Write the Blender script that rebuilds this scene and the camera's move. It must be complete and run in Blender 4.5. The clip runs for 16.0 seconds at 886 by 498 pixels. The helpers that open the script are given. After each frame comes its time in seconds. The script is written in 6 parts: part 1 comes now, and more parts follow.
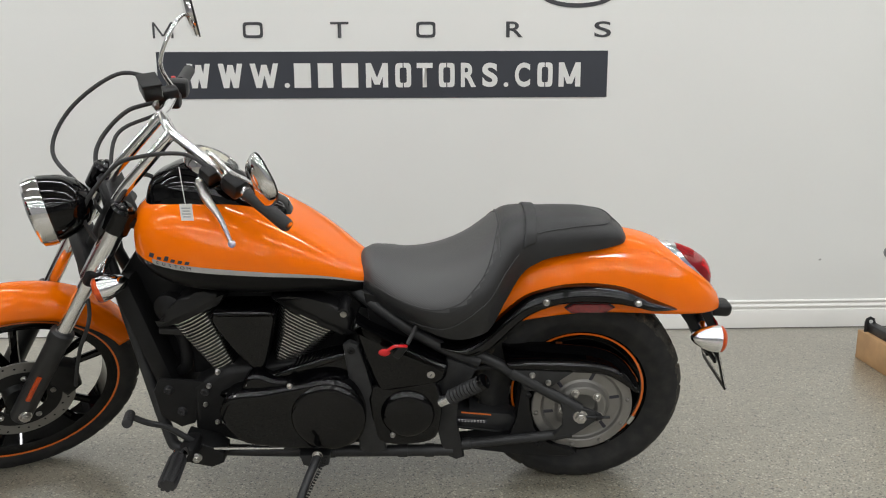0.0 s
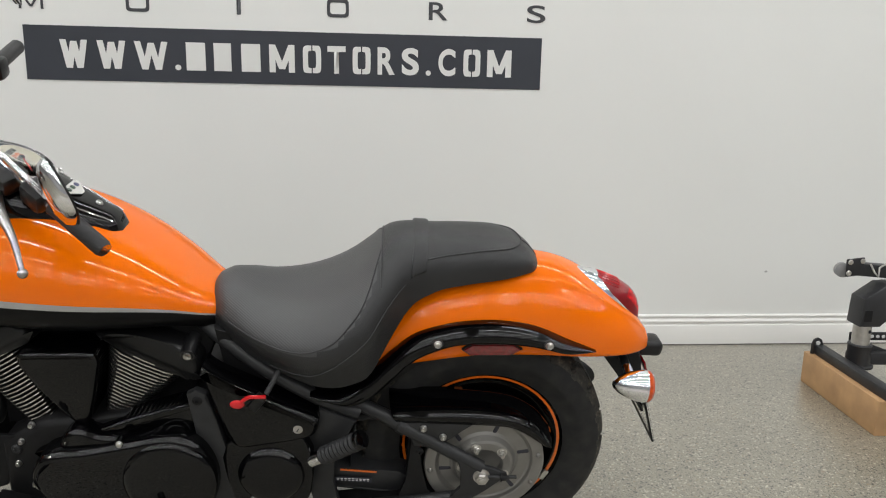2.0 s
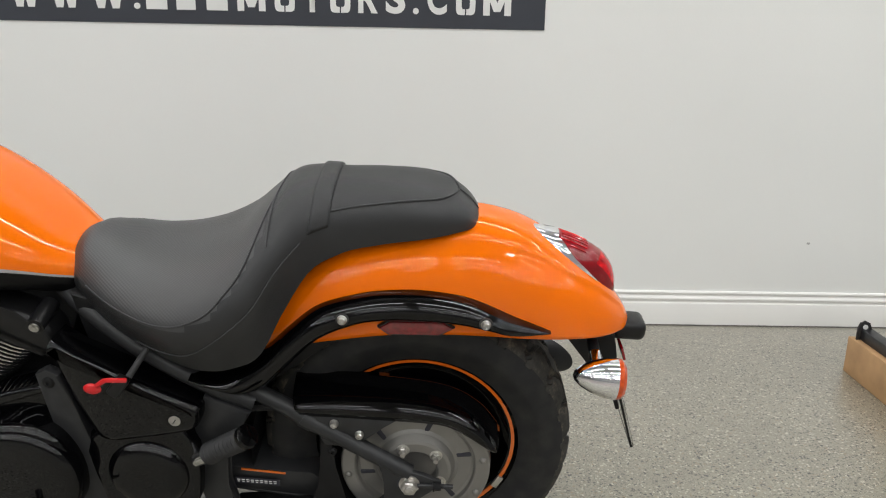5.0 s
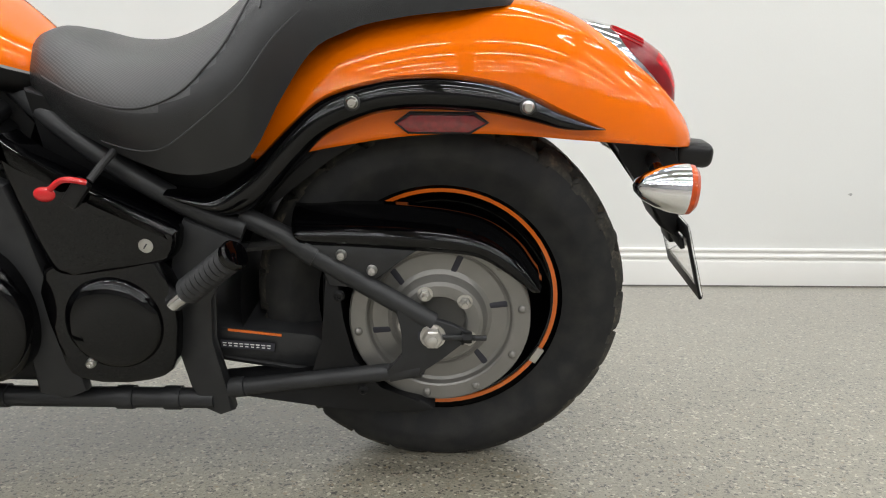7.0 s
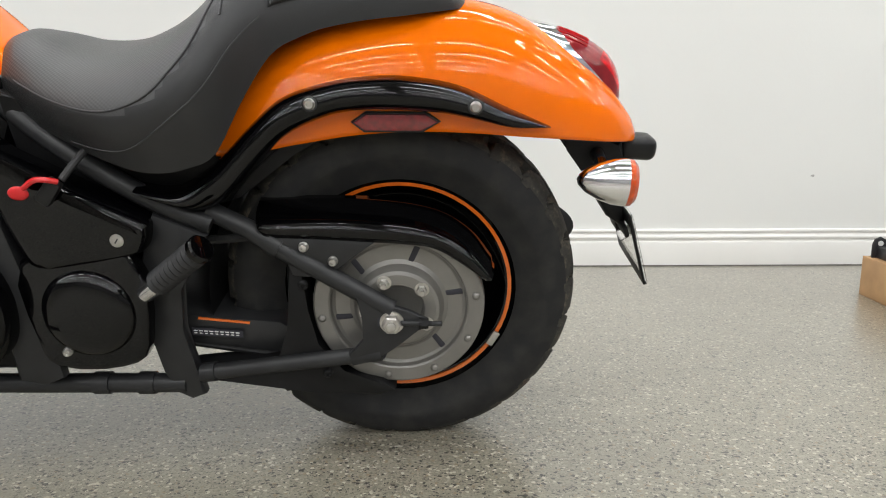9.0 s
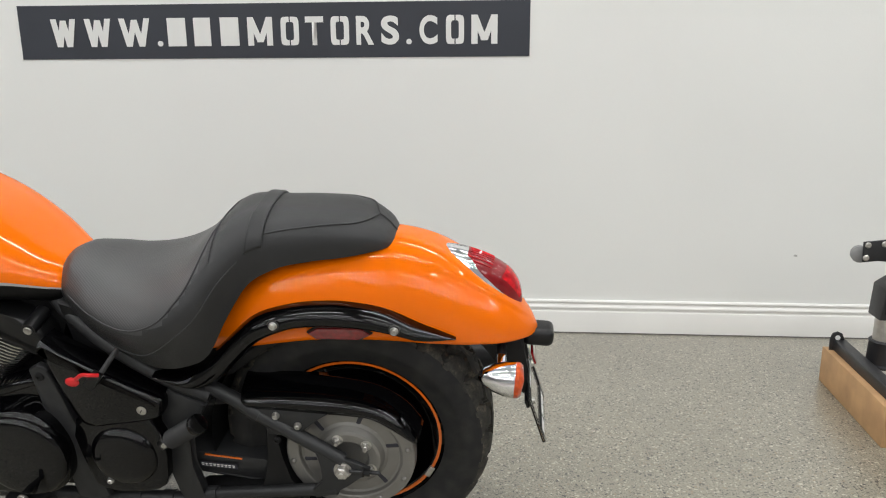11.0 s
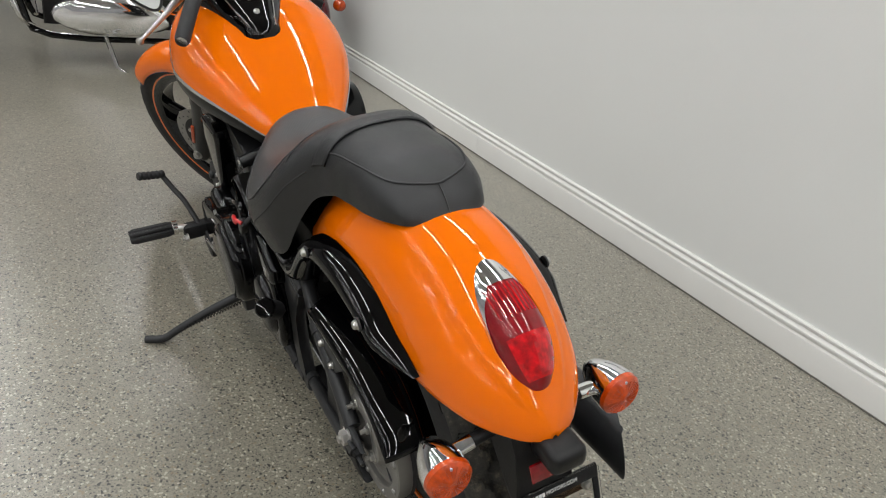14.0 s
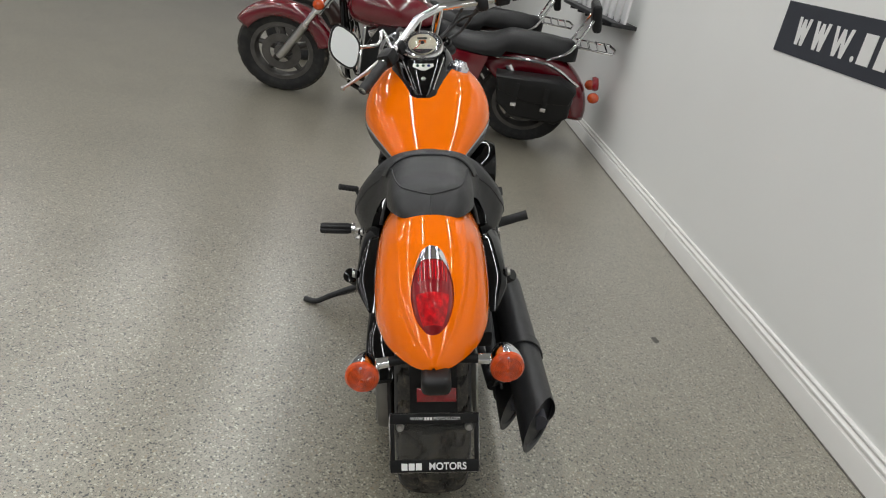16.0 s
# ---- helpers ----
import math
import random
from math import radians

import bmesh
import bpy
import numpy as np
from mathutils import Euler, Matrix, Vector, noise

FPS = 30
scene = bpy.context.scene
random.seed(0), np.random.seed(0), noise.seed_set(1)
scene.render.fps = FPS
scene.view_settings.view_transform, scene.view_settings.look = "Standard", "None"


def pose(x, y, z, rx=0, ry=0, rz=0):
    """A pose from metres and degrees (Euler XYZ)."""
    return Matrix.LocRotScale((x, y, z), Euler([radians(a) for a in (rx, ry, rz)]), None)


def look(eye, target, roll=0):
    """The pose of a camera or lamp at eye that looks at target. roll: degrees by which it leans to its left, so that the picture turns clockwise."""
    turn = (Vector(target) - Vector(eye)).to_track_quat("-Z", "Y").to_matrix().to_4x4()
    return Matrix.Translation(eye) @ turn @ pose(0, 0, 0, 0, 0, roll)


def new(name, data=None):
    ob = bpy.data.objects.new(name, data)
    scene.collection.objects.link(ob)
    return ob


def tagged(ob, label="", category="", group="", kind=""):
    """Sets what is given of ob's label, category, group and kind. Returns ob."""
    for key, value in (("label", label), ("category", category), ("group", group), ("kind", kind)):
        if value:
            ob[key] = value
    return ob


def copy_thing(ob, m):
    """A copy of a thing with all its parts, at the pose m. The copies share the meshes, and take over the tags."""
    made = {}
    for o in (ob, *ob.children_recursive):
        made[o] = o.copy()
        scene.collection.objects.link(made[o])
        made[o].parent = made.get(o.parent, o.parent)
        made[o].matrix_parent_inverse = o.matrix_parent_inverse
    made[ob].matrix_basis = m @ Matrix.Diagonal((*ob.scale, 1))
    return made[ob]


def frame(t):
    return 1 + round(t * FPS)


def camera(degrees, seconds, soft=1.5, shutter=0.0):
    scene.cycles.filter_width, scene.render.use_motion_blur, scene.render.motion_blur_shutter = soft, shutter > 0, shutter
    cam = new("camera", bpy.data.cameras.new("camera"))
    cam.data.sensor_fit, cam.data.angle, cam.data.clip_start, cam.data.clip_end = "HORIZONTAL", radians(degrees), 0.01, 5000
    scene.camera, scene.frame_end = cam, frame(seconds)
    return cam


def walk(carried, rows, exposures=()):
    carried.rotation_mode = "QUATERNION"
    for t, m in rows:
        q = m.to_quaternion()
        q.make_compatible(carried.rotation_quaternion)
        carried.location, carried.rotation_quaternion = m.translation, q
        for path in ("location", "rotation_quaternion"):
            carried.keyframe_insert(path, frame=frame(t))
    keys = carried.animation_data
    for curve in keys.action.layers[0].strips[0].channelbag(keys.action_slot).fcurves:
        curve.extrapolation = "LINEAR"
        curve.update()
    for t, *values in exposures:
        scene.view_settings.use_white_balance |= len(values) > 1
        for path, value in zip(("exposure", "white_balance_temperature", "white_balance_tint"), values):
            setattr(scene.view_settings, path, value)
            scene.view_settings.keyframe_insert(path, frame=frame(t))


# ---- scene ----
cam = camera(61.6, 16.0, soft=1.1)
PATH = [
    (0, (-0.449, 0.396, 1.183), (-0.396, 2.358, 0.797), -0.3),
    (0.5, (-0.386, 0.412, 1.188), (-0.29, 2.373, 0.808), 0.1),
    (1, (-0.342, 0.5, 1.185), (-0.204, 2.457, 0.795), 0.6),
    (1.5, (-0.294, 0.667, 1.193), (-0.124, 2.618, 0.791), 1.1),
    (2, (-0.242, 0.782, 1.205), (-0.073, 2.73, 0.783), 1.2),
    (2.5, (-0.115, 0.907, 1.19), (0.039, 2.853, 0.754), 1.3),
    (3, (0.037, 0.963, 1.215), (0.141, 2.905, 0.75), 0.6),
    (3.2, (0.042, 1.001, 1.183), (0.142, 2.946, 0.727), 0.5),
    (5.3, (0.048, 1.146, 1.044), (0.072, 3.084, 0.549), 1.1),
    (5.5, (0.04, 1.164, 0.995), (0.065, 3.105, 0.512), 1.1),
    (6, (0.015, 1.21, 0.834), (0.04, 3.164, 0.408), 1.0),
    (6.5, (0.009, 1.249, 0.694), (0.029, 3.214, 0.32), 0.8),
    (7, (0.01, 1.276, 0.604), (0.033, 3.25, 0.285), 0.5),
    (7.5, (0.009, 1.294, 0.543), (0.035, 3.274, 0.257), 0.4),
    (8, (0.008, 1.304, 0.532), (0.044, 3.279, 0.222), 0.3),
    (8.5, (0.03, 1.286, 0.543), (0.071, 3.257, 0.211), 0.3),
    (9, (0.061, 1.209, 0.638), (0.117, 3.172, 0.26), 0.1),
    (9.5, (0.107, 1.11, 0.834), (0.161, 3.062, 0.403), -0.1),
    (10, (0.156, 0.994, 1.004), (0.188, 2.944, 0.564), -1.0),
    (10.2, (0.18, 0.93, 1.049), (0.194, 2.883, 0.615), -1.2),
    (12.5, (0.851, 1.117, 1.231), (0.075, 2.847, 0.594), 2.8),
    (13, (1.001, 1.352, 1.252), (-0.049, 2.926, 0.605), 3.8),
    (13.5, (1.095, 1.593, 1.249), (-0.22, 2.926, 0.547), 6.6),
    (14, (1.064, 1.903, 1.289), (-0.439, 2.893, 0.418), 8.6),
    (14.5, (1.089, 2.166, 1.282), (-0.576, 2.74, 0.335), 10.4),
    (15, (1.204, 2.384, 1.326), (-0.538, 2.648, 0.379), 11.3),
    (15.5, (1.464, 2.374, 1.383), (-0.334, 2.593, 0.535), 11.5),
    (16, (1.775, 2.345, 1.439), (-0.049, 2.588, 0.655), 11.9),
]
walk(cam, [(t, look(eye, target, roll)) for t, eye, target, roll in PATH], exposures=[(0, -0.06), (3.0, -0.06), (5.5, 0.08), (7.0, 0.30), (9.0, 0.32), (10.2, 0.16), (12.5, 0.0), (13.5, -0.12), (14.5, -0.2), (16.0, -0.26)])

# ---- light ----
scene.view_settings.exposure = 0.0
world = bpy.data.worlds.new("world")
scene.world = world
world.use_nodes = True
world.node_tree.nodes["Background"].inputs[0].default_value = (0.9, 0.95, 1.0, 1)
world.node_tree.nodes["Background"].inputs[1].default_value = 0.05
TUBE_POWER = 2.0
LAMP_WATTS = 23.2


# ---- materials ----
def mat(name, color, rough=0.5, metal=0.0, coat=0.0, var=0.0, scale=20.0, bump=0.0, bscale=200.0, spec=0.5, rvar=0.0, coat_ior=1.5):
    """A surface with two scales of variation: broad tint and fine relief."""
    m = bpy.data.materials.new(name)
    m.use_nodes = True
    nt = m.node_tree
    b = nt.nodes["Principled BSDF"]
    b.inputs["Base Color"].default_value = (*color, 1)
    b.inputs["Roughness"].default_value = rough
    b.inputs["Metallic"].default_value = metal
    b.inputs["Specular IOR Level"].default_value = spec
    b.inputs["Coat Weight"].default_value = coat
    b.inputs["Coat Roughness"].default_value = 0.02
    b.inputs["Coat IOR"].default_value = coat_ior
    if var or bump or rvar:
        tc = nt.nodes.new("ShaderNodeTexCoord")
    if var:
        n = nt.nodes.new("ShaderNodeTexNoise")
        n.inputs["Scale"].default_value = scale
        n.inputs["Detail"].default_value = 5
        nt.links.new(tc.outputs["Object"], n.inputs["Vector"])
        r = nt.nodes.new("ShaderNodeValToRGB")
        r.color_ramp.elements[0].position, r.color_ramp.elements[1].position = 0.3, 0.7
        r.color_ramp.elements[0].color = (*[c * (1 - var) for c in color], 1)
        r.color_ramp.elements[1].color = (*[min(1, c * (1 + var)) for c in color], 1)
        nt.links.new(n.outputs["Fac"], r.inputs["Fac"])
        nt.links.new(r.outputs["Color"], b.inputs["Base Color"])
    if rvar:
        n3 = nt.nodes.new("ShaderNodeTexNoise")
        n3.inputs["Scale"].default_value = scale * 1.7
        n3.inputs["Detail"].default_value = 4
        nt.links.new(tc.outputs["Object"], n3.inputs["Vector"])
        mr = nt.nodes.new("ShaderNodeMapRange")
        mr.inputs["From Min"].default_value, mr.inputs["From Max"].default_value = 0.3, 0.7
        mr.inputs["To Min"].default_value, mr.inputs["To Max"].default_value = max(0, rough - rvar), rough + rvar
        nt.links.new(n3.outputs["Fac"], mr.inputs["Value"])
        nt.links.new(mr.outputs["Result"], b.inputs["Roughness"])
    if bump:
        n2 = nt.nodes.new("ShaderNodeTexNoise")
        n2.inputs["Scale"].default_value = bscale
        n2.inputs["Detail"].default_value = 4
        nt.links.new(tc.outputs["Object"], n2.inputs["Vector"])
        bp = nt.nodes.new("ShaderNodeBump")
        bp.inputs["Strength"].default_value = bump
        bp.inputs["Distance"].default_value = 0.002
        nt.links.new(n2.outputs["Fac"], bp.inputs["Height"])
        nt.links.new(bp.outputs["Normal"], b.inputs["Normal"])
    return m


def emitter(name, color, power):
    m = bpy.data.materials.new(name)
    m.use_nodes = True
    b = m.node_tree.nodes["Principled BSDF"]
    b.inputs["Base Color"].default_value = (0.8, 0.8, 0.8, 1)
    b.inputs["Emission Color"].default_value = (*color, 1)
    b.inputs["Emission Strength"].default_value = power
    return m


def glassy(name, color, rough=0.05, trans=1.0):
    m = bpy.data.materials.new(name)
    m.use_nodes = True
    b = m.node_tree.nodes["Principled BSDF"]
    b.inputs["Base Color"].default_value = (*color, 1)
    b.inputs["Roughness"].default_value = rough
    b.inputs["Transmission Weight"].default_value = trans
    b.inputs["IOR"].default_value = 1.45
    return m


def floor_material():
    """Grey epoxy broadcast with pale, dark and tan vinyl flakes, worn and scuffed."""
    m = bpy.data.materials.new("epoxy_flake")
    m.use_nodes = True
    nt = m.node_tree
    b = nt.nodes["Principled BSDF"]
    tc = nt.nodes.new("ShaderNodeTexCoord")

    def ramp(src, stops, interp="LINEAR"):
        r = nt.nodes.new("ShaderNodeValToRGB")
        r.color_ramp.interpolation = interp
        while len(r.color_ramp.elements) < len(stops):
            r.color_ramp.elements.new(0.5)
        for e, (p, c) in zip(r.color_ramp.elements, stops):
            e.position, e.color = p, (*c, 1)
        nt.links.new(src, r.inputs["Fac"])
        return r.outputs["Color"]

    def mixed(fac, a, c, mode="MIX"):
        x = nt.nodes.new("ShaderNodeMix")
        x.data_type, x.blend_type = "RGBA", mode
        if isinstance(fac, float):
            x.inputs[0].default_value = fac
        else:
            nt.links.new(fac, x.inputs[0])
        for s, v in ((6, a), (7, c)):
            if isinstance(v, tuple):
                x.inputs[s].default_value = (*v, 1)
            else:
                nt.links.new(v, x.inputs[s])
        return x.outputs[2]

    def vor(scale, rand=1.0):
        v = nt.nodes.new("ShaderNodeTexVoronoi")
        v.inputs["Scale"].default_value = scale
        nt.links.new(tc.outputs["Object"], v.inputs["Vector"])
        sep = nt.nodes.new("ShaderNodeSeparateColor")
        nt.links.new(v.outputs["Color"], sep.inputs[0])
        return v.outputs["Distance"], sep.outputs[0]

    def noise_tex(scale, detail=4):
        n = nt.nodes.new("ShaderNodeTexNoise")
        n.inputs["Scale"].default_value, n.inputs["Detail"].default_value = scale, detail
        nt.links.new(tc.outputs["Object"], n.inputs["Vector"])
        return n.outputs["Fac"]

    _, c1 = vor(300)
    _, c2 = vor(190)
    base = ramp(c1, [(0.0, (0.26, 0.25, 0.225)), (0.12, (0.36, 0.345, 0.305)), (0.35, (0.42, 0.40, 0.355)), (0.62, (0.46, 0.44, 0.39)), (0.82, (0.52, 0.50, 0.445))], "CONSTANT")
    chips = ramp(c2, [(0.0, (0.05, 0.05, 0.05)), (0.055, (0.40, 0.385, 0.345)), (0.91, (0.80, 0.79, 0.73)), (0.97, (0.42, 0.34, 0.25))], "CONSTANT")
    mask = ramp(c2, [(0.0, (1, 1, 1)), (0.055, (0, 0, 0)), (0.91, (1, 1, 1))], "CONSTANT")
    col = mixed(mask, base, chips)
    _, c3 = vor(380)
    speck = ramp(c3, [(0.0, (1, 1, 1)), (0.04, (0, 0, 0))], "CONSTANT")
    col = mixed(speck, col, (0.05, 0.05, 0.05))
    wear = ramp(noise_tex(1.6, 6), [(0.3, (0.55, 0.53, 0.465)), (0.7, (0.66, 0.638, 0.56))])
    col = mixed(1.0, col, wear, "MULTIPLY")
    nt.links.new(col, b.inputs["Base Color"])
    mr = nt.nodes.new("ShaderNodeMapRange")
    mr.inputs["To Min"].default_value, mr.inputs["To Max"].default_value = 0.25, 0.35
    nt.links.new(noise_tex(3.0, 5), mr.inputs["Value"])
    nt.links.new(mr.outputs["Result"], b.inputs["Roughness"])
    b.inputs["Coat Weight"].default_value = 1.0
    b.inputs["Coat Roughness"].default_value = 0.31
    b.inputs["Coat IOR"].default_value = 1.5
    bp = nt.nodes.new("ShaderNodeBump")
    bp.inputs["Strength"].default_value, bp.inputs["Distance"].default_value = 0.2, 0.002
    nt.links.new(noise_tex(160, 3), bp.inputs["Height"])
    nt.links.new(bp.outputs["Normal"], b.inputs["Normal"])
    return m


def seat_material():
    """Black vinyl; the rider's panel has a fine embossed dimple grid."""
    m = mat("seat_vinyl", (0.017, 0.0174, 0.0184), rough=0.38, spec=0.5, var=0.18, scale=14, bump=0.35, bscale=900)
    return m


def emboss_material():
    m = bpy.data.materials.new("embossed_vinyl")
    m.use_nodes = True
    nt = m.node_tree
    b = nt.nodes["Principled BSDF"]
    # base lighter than the plain vinyl: grazing lamp sheen put into the colour
    b.inputs["Base Color"].default_value = (0.040, 0.040, 0.041, 1)
    b.inputs["Roughness"].default_value = 0.45
    b.inputs["Specular IOR Level"].default_value = 0.7
    tc = nt.nodes.new("ShaderNodeTexCoord")
    sep = nt.nodes.new("ShaderNodeSeparateXYZ")
    nt.links.new(tc.outputs["Object"], sep.inputs[0])

    def calc(op, p, q=None):
        n = nt.nodes.new("ShaderNodeMath")
        n.operation = op
        for i, v in enumerate((p, q)):
            if isinstance(v, (int, float)):
                n.inputs[i].default_value = v
            elif v is not None:
                nt.links.new(v, n.inputs[i])
        return n.outputs[0]

    across = calc("SUBTRACT", calc("ABSOLUTE", sep.outputs[1]), sep.outputs[2])
    grid_h = calc("MULTIPLY", calc("SINE", calc("MULTIPLY", sep.outputs[0], 900.0)), calc("SINE", calc("MULTIPLY", across, 700.0)))
    bp = nt.nodes.new("ShaderNodeBump")
    bp.inputs["Strength"].default_value, bp.inputs["Distance"].default_value = 0.16, 0.0010
    nt.links.new(grid_h, bp.inputs["Height"])
    nt.links.new(bp.outputs["Normal"], b.inputs["Normal"])
    return m


def tread_material():
    """Dusty tread rubber with patches of dried mud."""
    m = bpy.data.materials.new("dusty_tread")
    m.use_nodes = True
    nt = m.node_tree
    b = nt.nodes["Principled BSDF"]
    tc = nt.nodes.new("ShaderNodeTexCoord")
    n = nt.nodes.new("ShaderNodeTexNoise")
    n.inputs["Scale"].default_value, n.inputs["Detail"].default_value, n.inputs["Roughness"].default_value = 38, 7, 0.7
    nt.links.new(tc.outputs["Object"], n.inputs["Vector"])
    r = nt.nodes.new("ShaderNodeValToRGB")
    r.color_ramp.elements.new(0.6)
    for e, (p, c) in zip(r.color_ramp.elements, ((0.38, (0.020, 0.0195, 0.018)), (0.54, (0.044, 0.040, 0.033)), (0.66, (0.125, 0.105, 0.076)))):
        e.position, e.color = p, (*c, 1)
    nt.links.new(n.outputs["Fac"], r.inputs["Fac"])
    nt.links.new(r.outputs["Color"], b.inputs["Base Color"])
    b.inputs["Roughness"].default_value = 0.8
    bp = nt.nodes.new("ShaderNodeBump")
    bp.inputs["Strength"].default_value, bp.inputs["Distance"].default_value = 0.5, 0.002
    nt.links.new(n.outputs["Fac"], bp.inputs["Height"])
    nt.links.new(bp.outputs["Normal"], b.inputs["Normal"])
    return m


def tyre_material():
    """Black rubber with dried mud flaking on the tread."""
    m = bpy.data.materials.new("tyre_rubber")
    m.use_nodes = True
    nt = m.node_tree
    b = nt.nodes["Principled BSDF"]
    tc = nt.nodes.new("ShaderNodeTexCoord")
    n = nt.nodes.new("ShaderNodeTexNoise")
    n.inputs["Scale"].default_value, n.inputs["Detail"].default_value = 26, 6
    nt.links.new(tc.outputs["Object"], n.inputs["Vector"])
    r = nt.nodes.new("ShaderNodeValToRGB")
    e = r.color_ramp.elements
    e[0].position, e[0].color = 0.42, (0.0165, 0.0165, 0.0175, 1)
    e[1].position, e[1].color = 0.70, (0.030, 0.0295, 0.0275, 1)
    nt.links.new(n.outputs["Fac"], r.inputs["Fac"])
    nt.links.new(r.outputs["Color"], b.inputs["Base Color"])
    b.inputs["Roughness"].default_value = 0.6
    b.inputs["Specular IOR Level"].default_value = 0.3
    n2 = nt.nodes.new("ShaderNodeTexNoise")
    n2.inputs["Scale"].default_value = 350
    nt.links.new(tc.outputs["Object"], n2.inputs["Vector"])
    bp = nt.nodes.new("ShaderNodeBump")
    bp.inputs["Strength"].default_value, bp.inputs["Distance"].default_value = 0.25, 0.001
    nt.links.new(n2.outputs["Fac"], bp.inputs["Height"])
    nt.links.new(bp.outputs["Normal"], b.inputs["Normal"])
    return m


ORANGE = mat("orange_paint", (0.88, 0.165, 0.0005), rough=0.5, coat=1.0, var=0.01, scale=3, spec=0.0, coat_ior=1.42)
GLOSS = mat("gloss_black", (0.0012, 0.0012, 0.0015), rough=0.4, coat=1.0, spec=0.0, coat_ior=1.40)
SATIN = mat("satin_black_steel", (0.0195, 0.0199, 0.0210), rough=0.42, spec=0.40, var=0.2, scale=30, bump=0.12, bscale=500)
FLATB = mat("flat_black", (0.0075, 0.0075, 0.008), rough=0.5, spec=0.26, var=0.2, scale=40, bump=0.15, bscale=300)
PLASTIC = mat("black_plastic", (0.0075, 0.0075, 0.008), rough=0.36, spec=0.35, bump=0.12, bscale=700)
CHROME = mat("chrome", (0.82, 0.82, 0.83), rough=0.05, metal=1.0, var=0.03, scale=15)
STEEL = mat("brushed_steel", (0.50, 0.49, 0.47), rough=0.28, metal=1.0, var=0.08, scale=60)
ALU = mat("grey_painted_alloy", (0.24, 0.231, 0.216), rough=0.38, metal=0.55, var=0.06, scale=25, bump=0.08, bscale=500)
FINEDGE = mat("machined_fin_edge", (0.62, 0.61, 0.59), rough=0.25, metal=1.0)
RUBBER = mat("grip_rubber", (0.022, 0.022, 0.023), rough=0.6, var=0.15, scale=50, bump=0.2, bscale=600)
TYRE = [tyre_material(), tread_material()]
SEAT = seat_material()
EMBOSS = emboss_material()
THREAD = mat("grey_thread", (0.036, 0.036, 0.038), rough=0.6)
STRIPE = mat("silver_stripe", (0.40, 0.39, 0.38), rough=0.25, metal=0.3, coat=0.8)
ORANGE_TRIM = mat("orange_trim", (0.80, 0.16, 0.01), rough=0.3, coat=0.6)
AMBER = mat("amber_lens", (0.52, 0.058, 0.001), rough=0.3, coat=1.0, var=0.35, scale=70, spec=0.2, bump=0.3, bscale=220)
RED_LENS = mat("red_lens", (0.24, 0.001, 0.006), rough=0.3, coat=1.0, var=0.25, scale=34, spec=0.1)
RED_INNER = mat("red_lens_core", (0.56, 0.003, 0.008), rough=0.25, coat=1.0, var=0.5, scale=80, spec=0.1)
RED_REFLECT = mat("red_reflector", (0.20, 0.003, 0.006), rough=0.15, coat=1.0, var=0.3, scale=120)
RED_CAP = mat("red_plastic", (0.62, 0.012, 0.016), rough=0.3, coat=0.3)
MIRROR = mat("mirror_glass", (0.82, 0.84, 0.85), rough=0.01, metal=1.0)
CLEAR = glassy("clear_plastic", (1, 1, 1), 0.02)
WHITE = mat("white_print", (0.8, 0.8, 0.79), rough=0.5)
CREAM = mat("dial_cream", (0.72, 0.68, 0.52), rough=0.4)
PAPER = mat("paper_tag", (0.80, 0.79, 0.76), rough=0.7, var=0.03)
INK = mat("ink", (0.03, 0.03, 0.04), rough=0.6)
# grey of the unseen walls, set for fill light and dark gloss reflections
UNSEENWALL = mat("unseen_wall_tone", (0.36, 0.36, 0.365), rough=0.6, var=0.05, scale=2)
WALLP = mat("wall_paint", (0.792, 0.795, 0.772), rough=0.40, var=0.012, scale=1.4, bump=0.12, bscale=160)
TRIM = mat("trim_paint", (0.82, 0.81, 0.78), rough=0.32, var=0.02, scale=5)
CEIL = mat("ceiling_paint", (0.42, 0.42, 0.415), rough=0.8, var=0.05, scale=2)
VINYL = mat("navy_vinyl_film", (0.030, 0.034, 0.045), rough=0.45, var=0.1, scale=4)
LETTERS = mat("light_vinyl_letters", (0.74, 0.74, 0.72), rough=0.5)
DARKVINYL = mat("dark_vinyl_letters", (0.045, 0.046, 0.052), rough=0.45)
FLOOR = floor_material()
MAROON = mat("dark_brown_paint", (0.030, 0.012, 0.010), rough=0.3, coat=0.8, var=0.15, scale=9)
CRIMSON = mat("crimson_paint", (0.13, 0.002, 0.009), rough=0.2, coat=1.0, var=0.1, scale=8)
DULL_ALLOY = mat("dull_cast_alloy", (0.085, 0.080, 0.075), rough=0.45, metal=0.4, var=0.25, scale=14)
LEATHER = mat("black_leather", (0.0055, 0.0055, 0.006), rough=0.42, spec=0.35, var=0.25, scale=20, bump=0.4, bscale=250)
WOOD = mat("raw_timber", (0.52, 0.31, 0.15), rough=0.65, var=0.18, scale=9, bump=0.2, bscale=120)
POWDER = mat("black_powder_coat", (0.018, 0.018, 0.020), rough=0.45, var=0.15, scale=40, bump=0.15, bscale=400)
ZINC = mat("zinc_plate", (0.55, 0.53, 0.50), rough=0.35, metal=0.9, var=0.1, scale=50)
TUBE = emitter("fluorescent_tube", (0.975, 0.985, 0.99), TUBE_POWER)
SHEET = mat("white_enamel", (0.8, 0.8, 0.8), rough=0.4)
YELLOW = mat("yellow_tag", (0.75, 0.55, 0.03), rough=0.5)


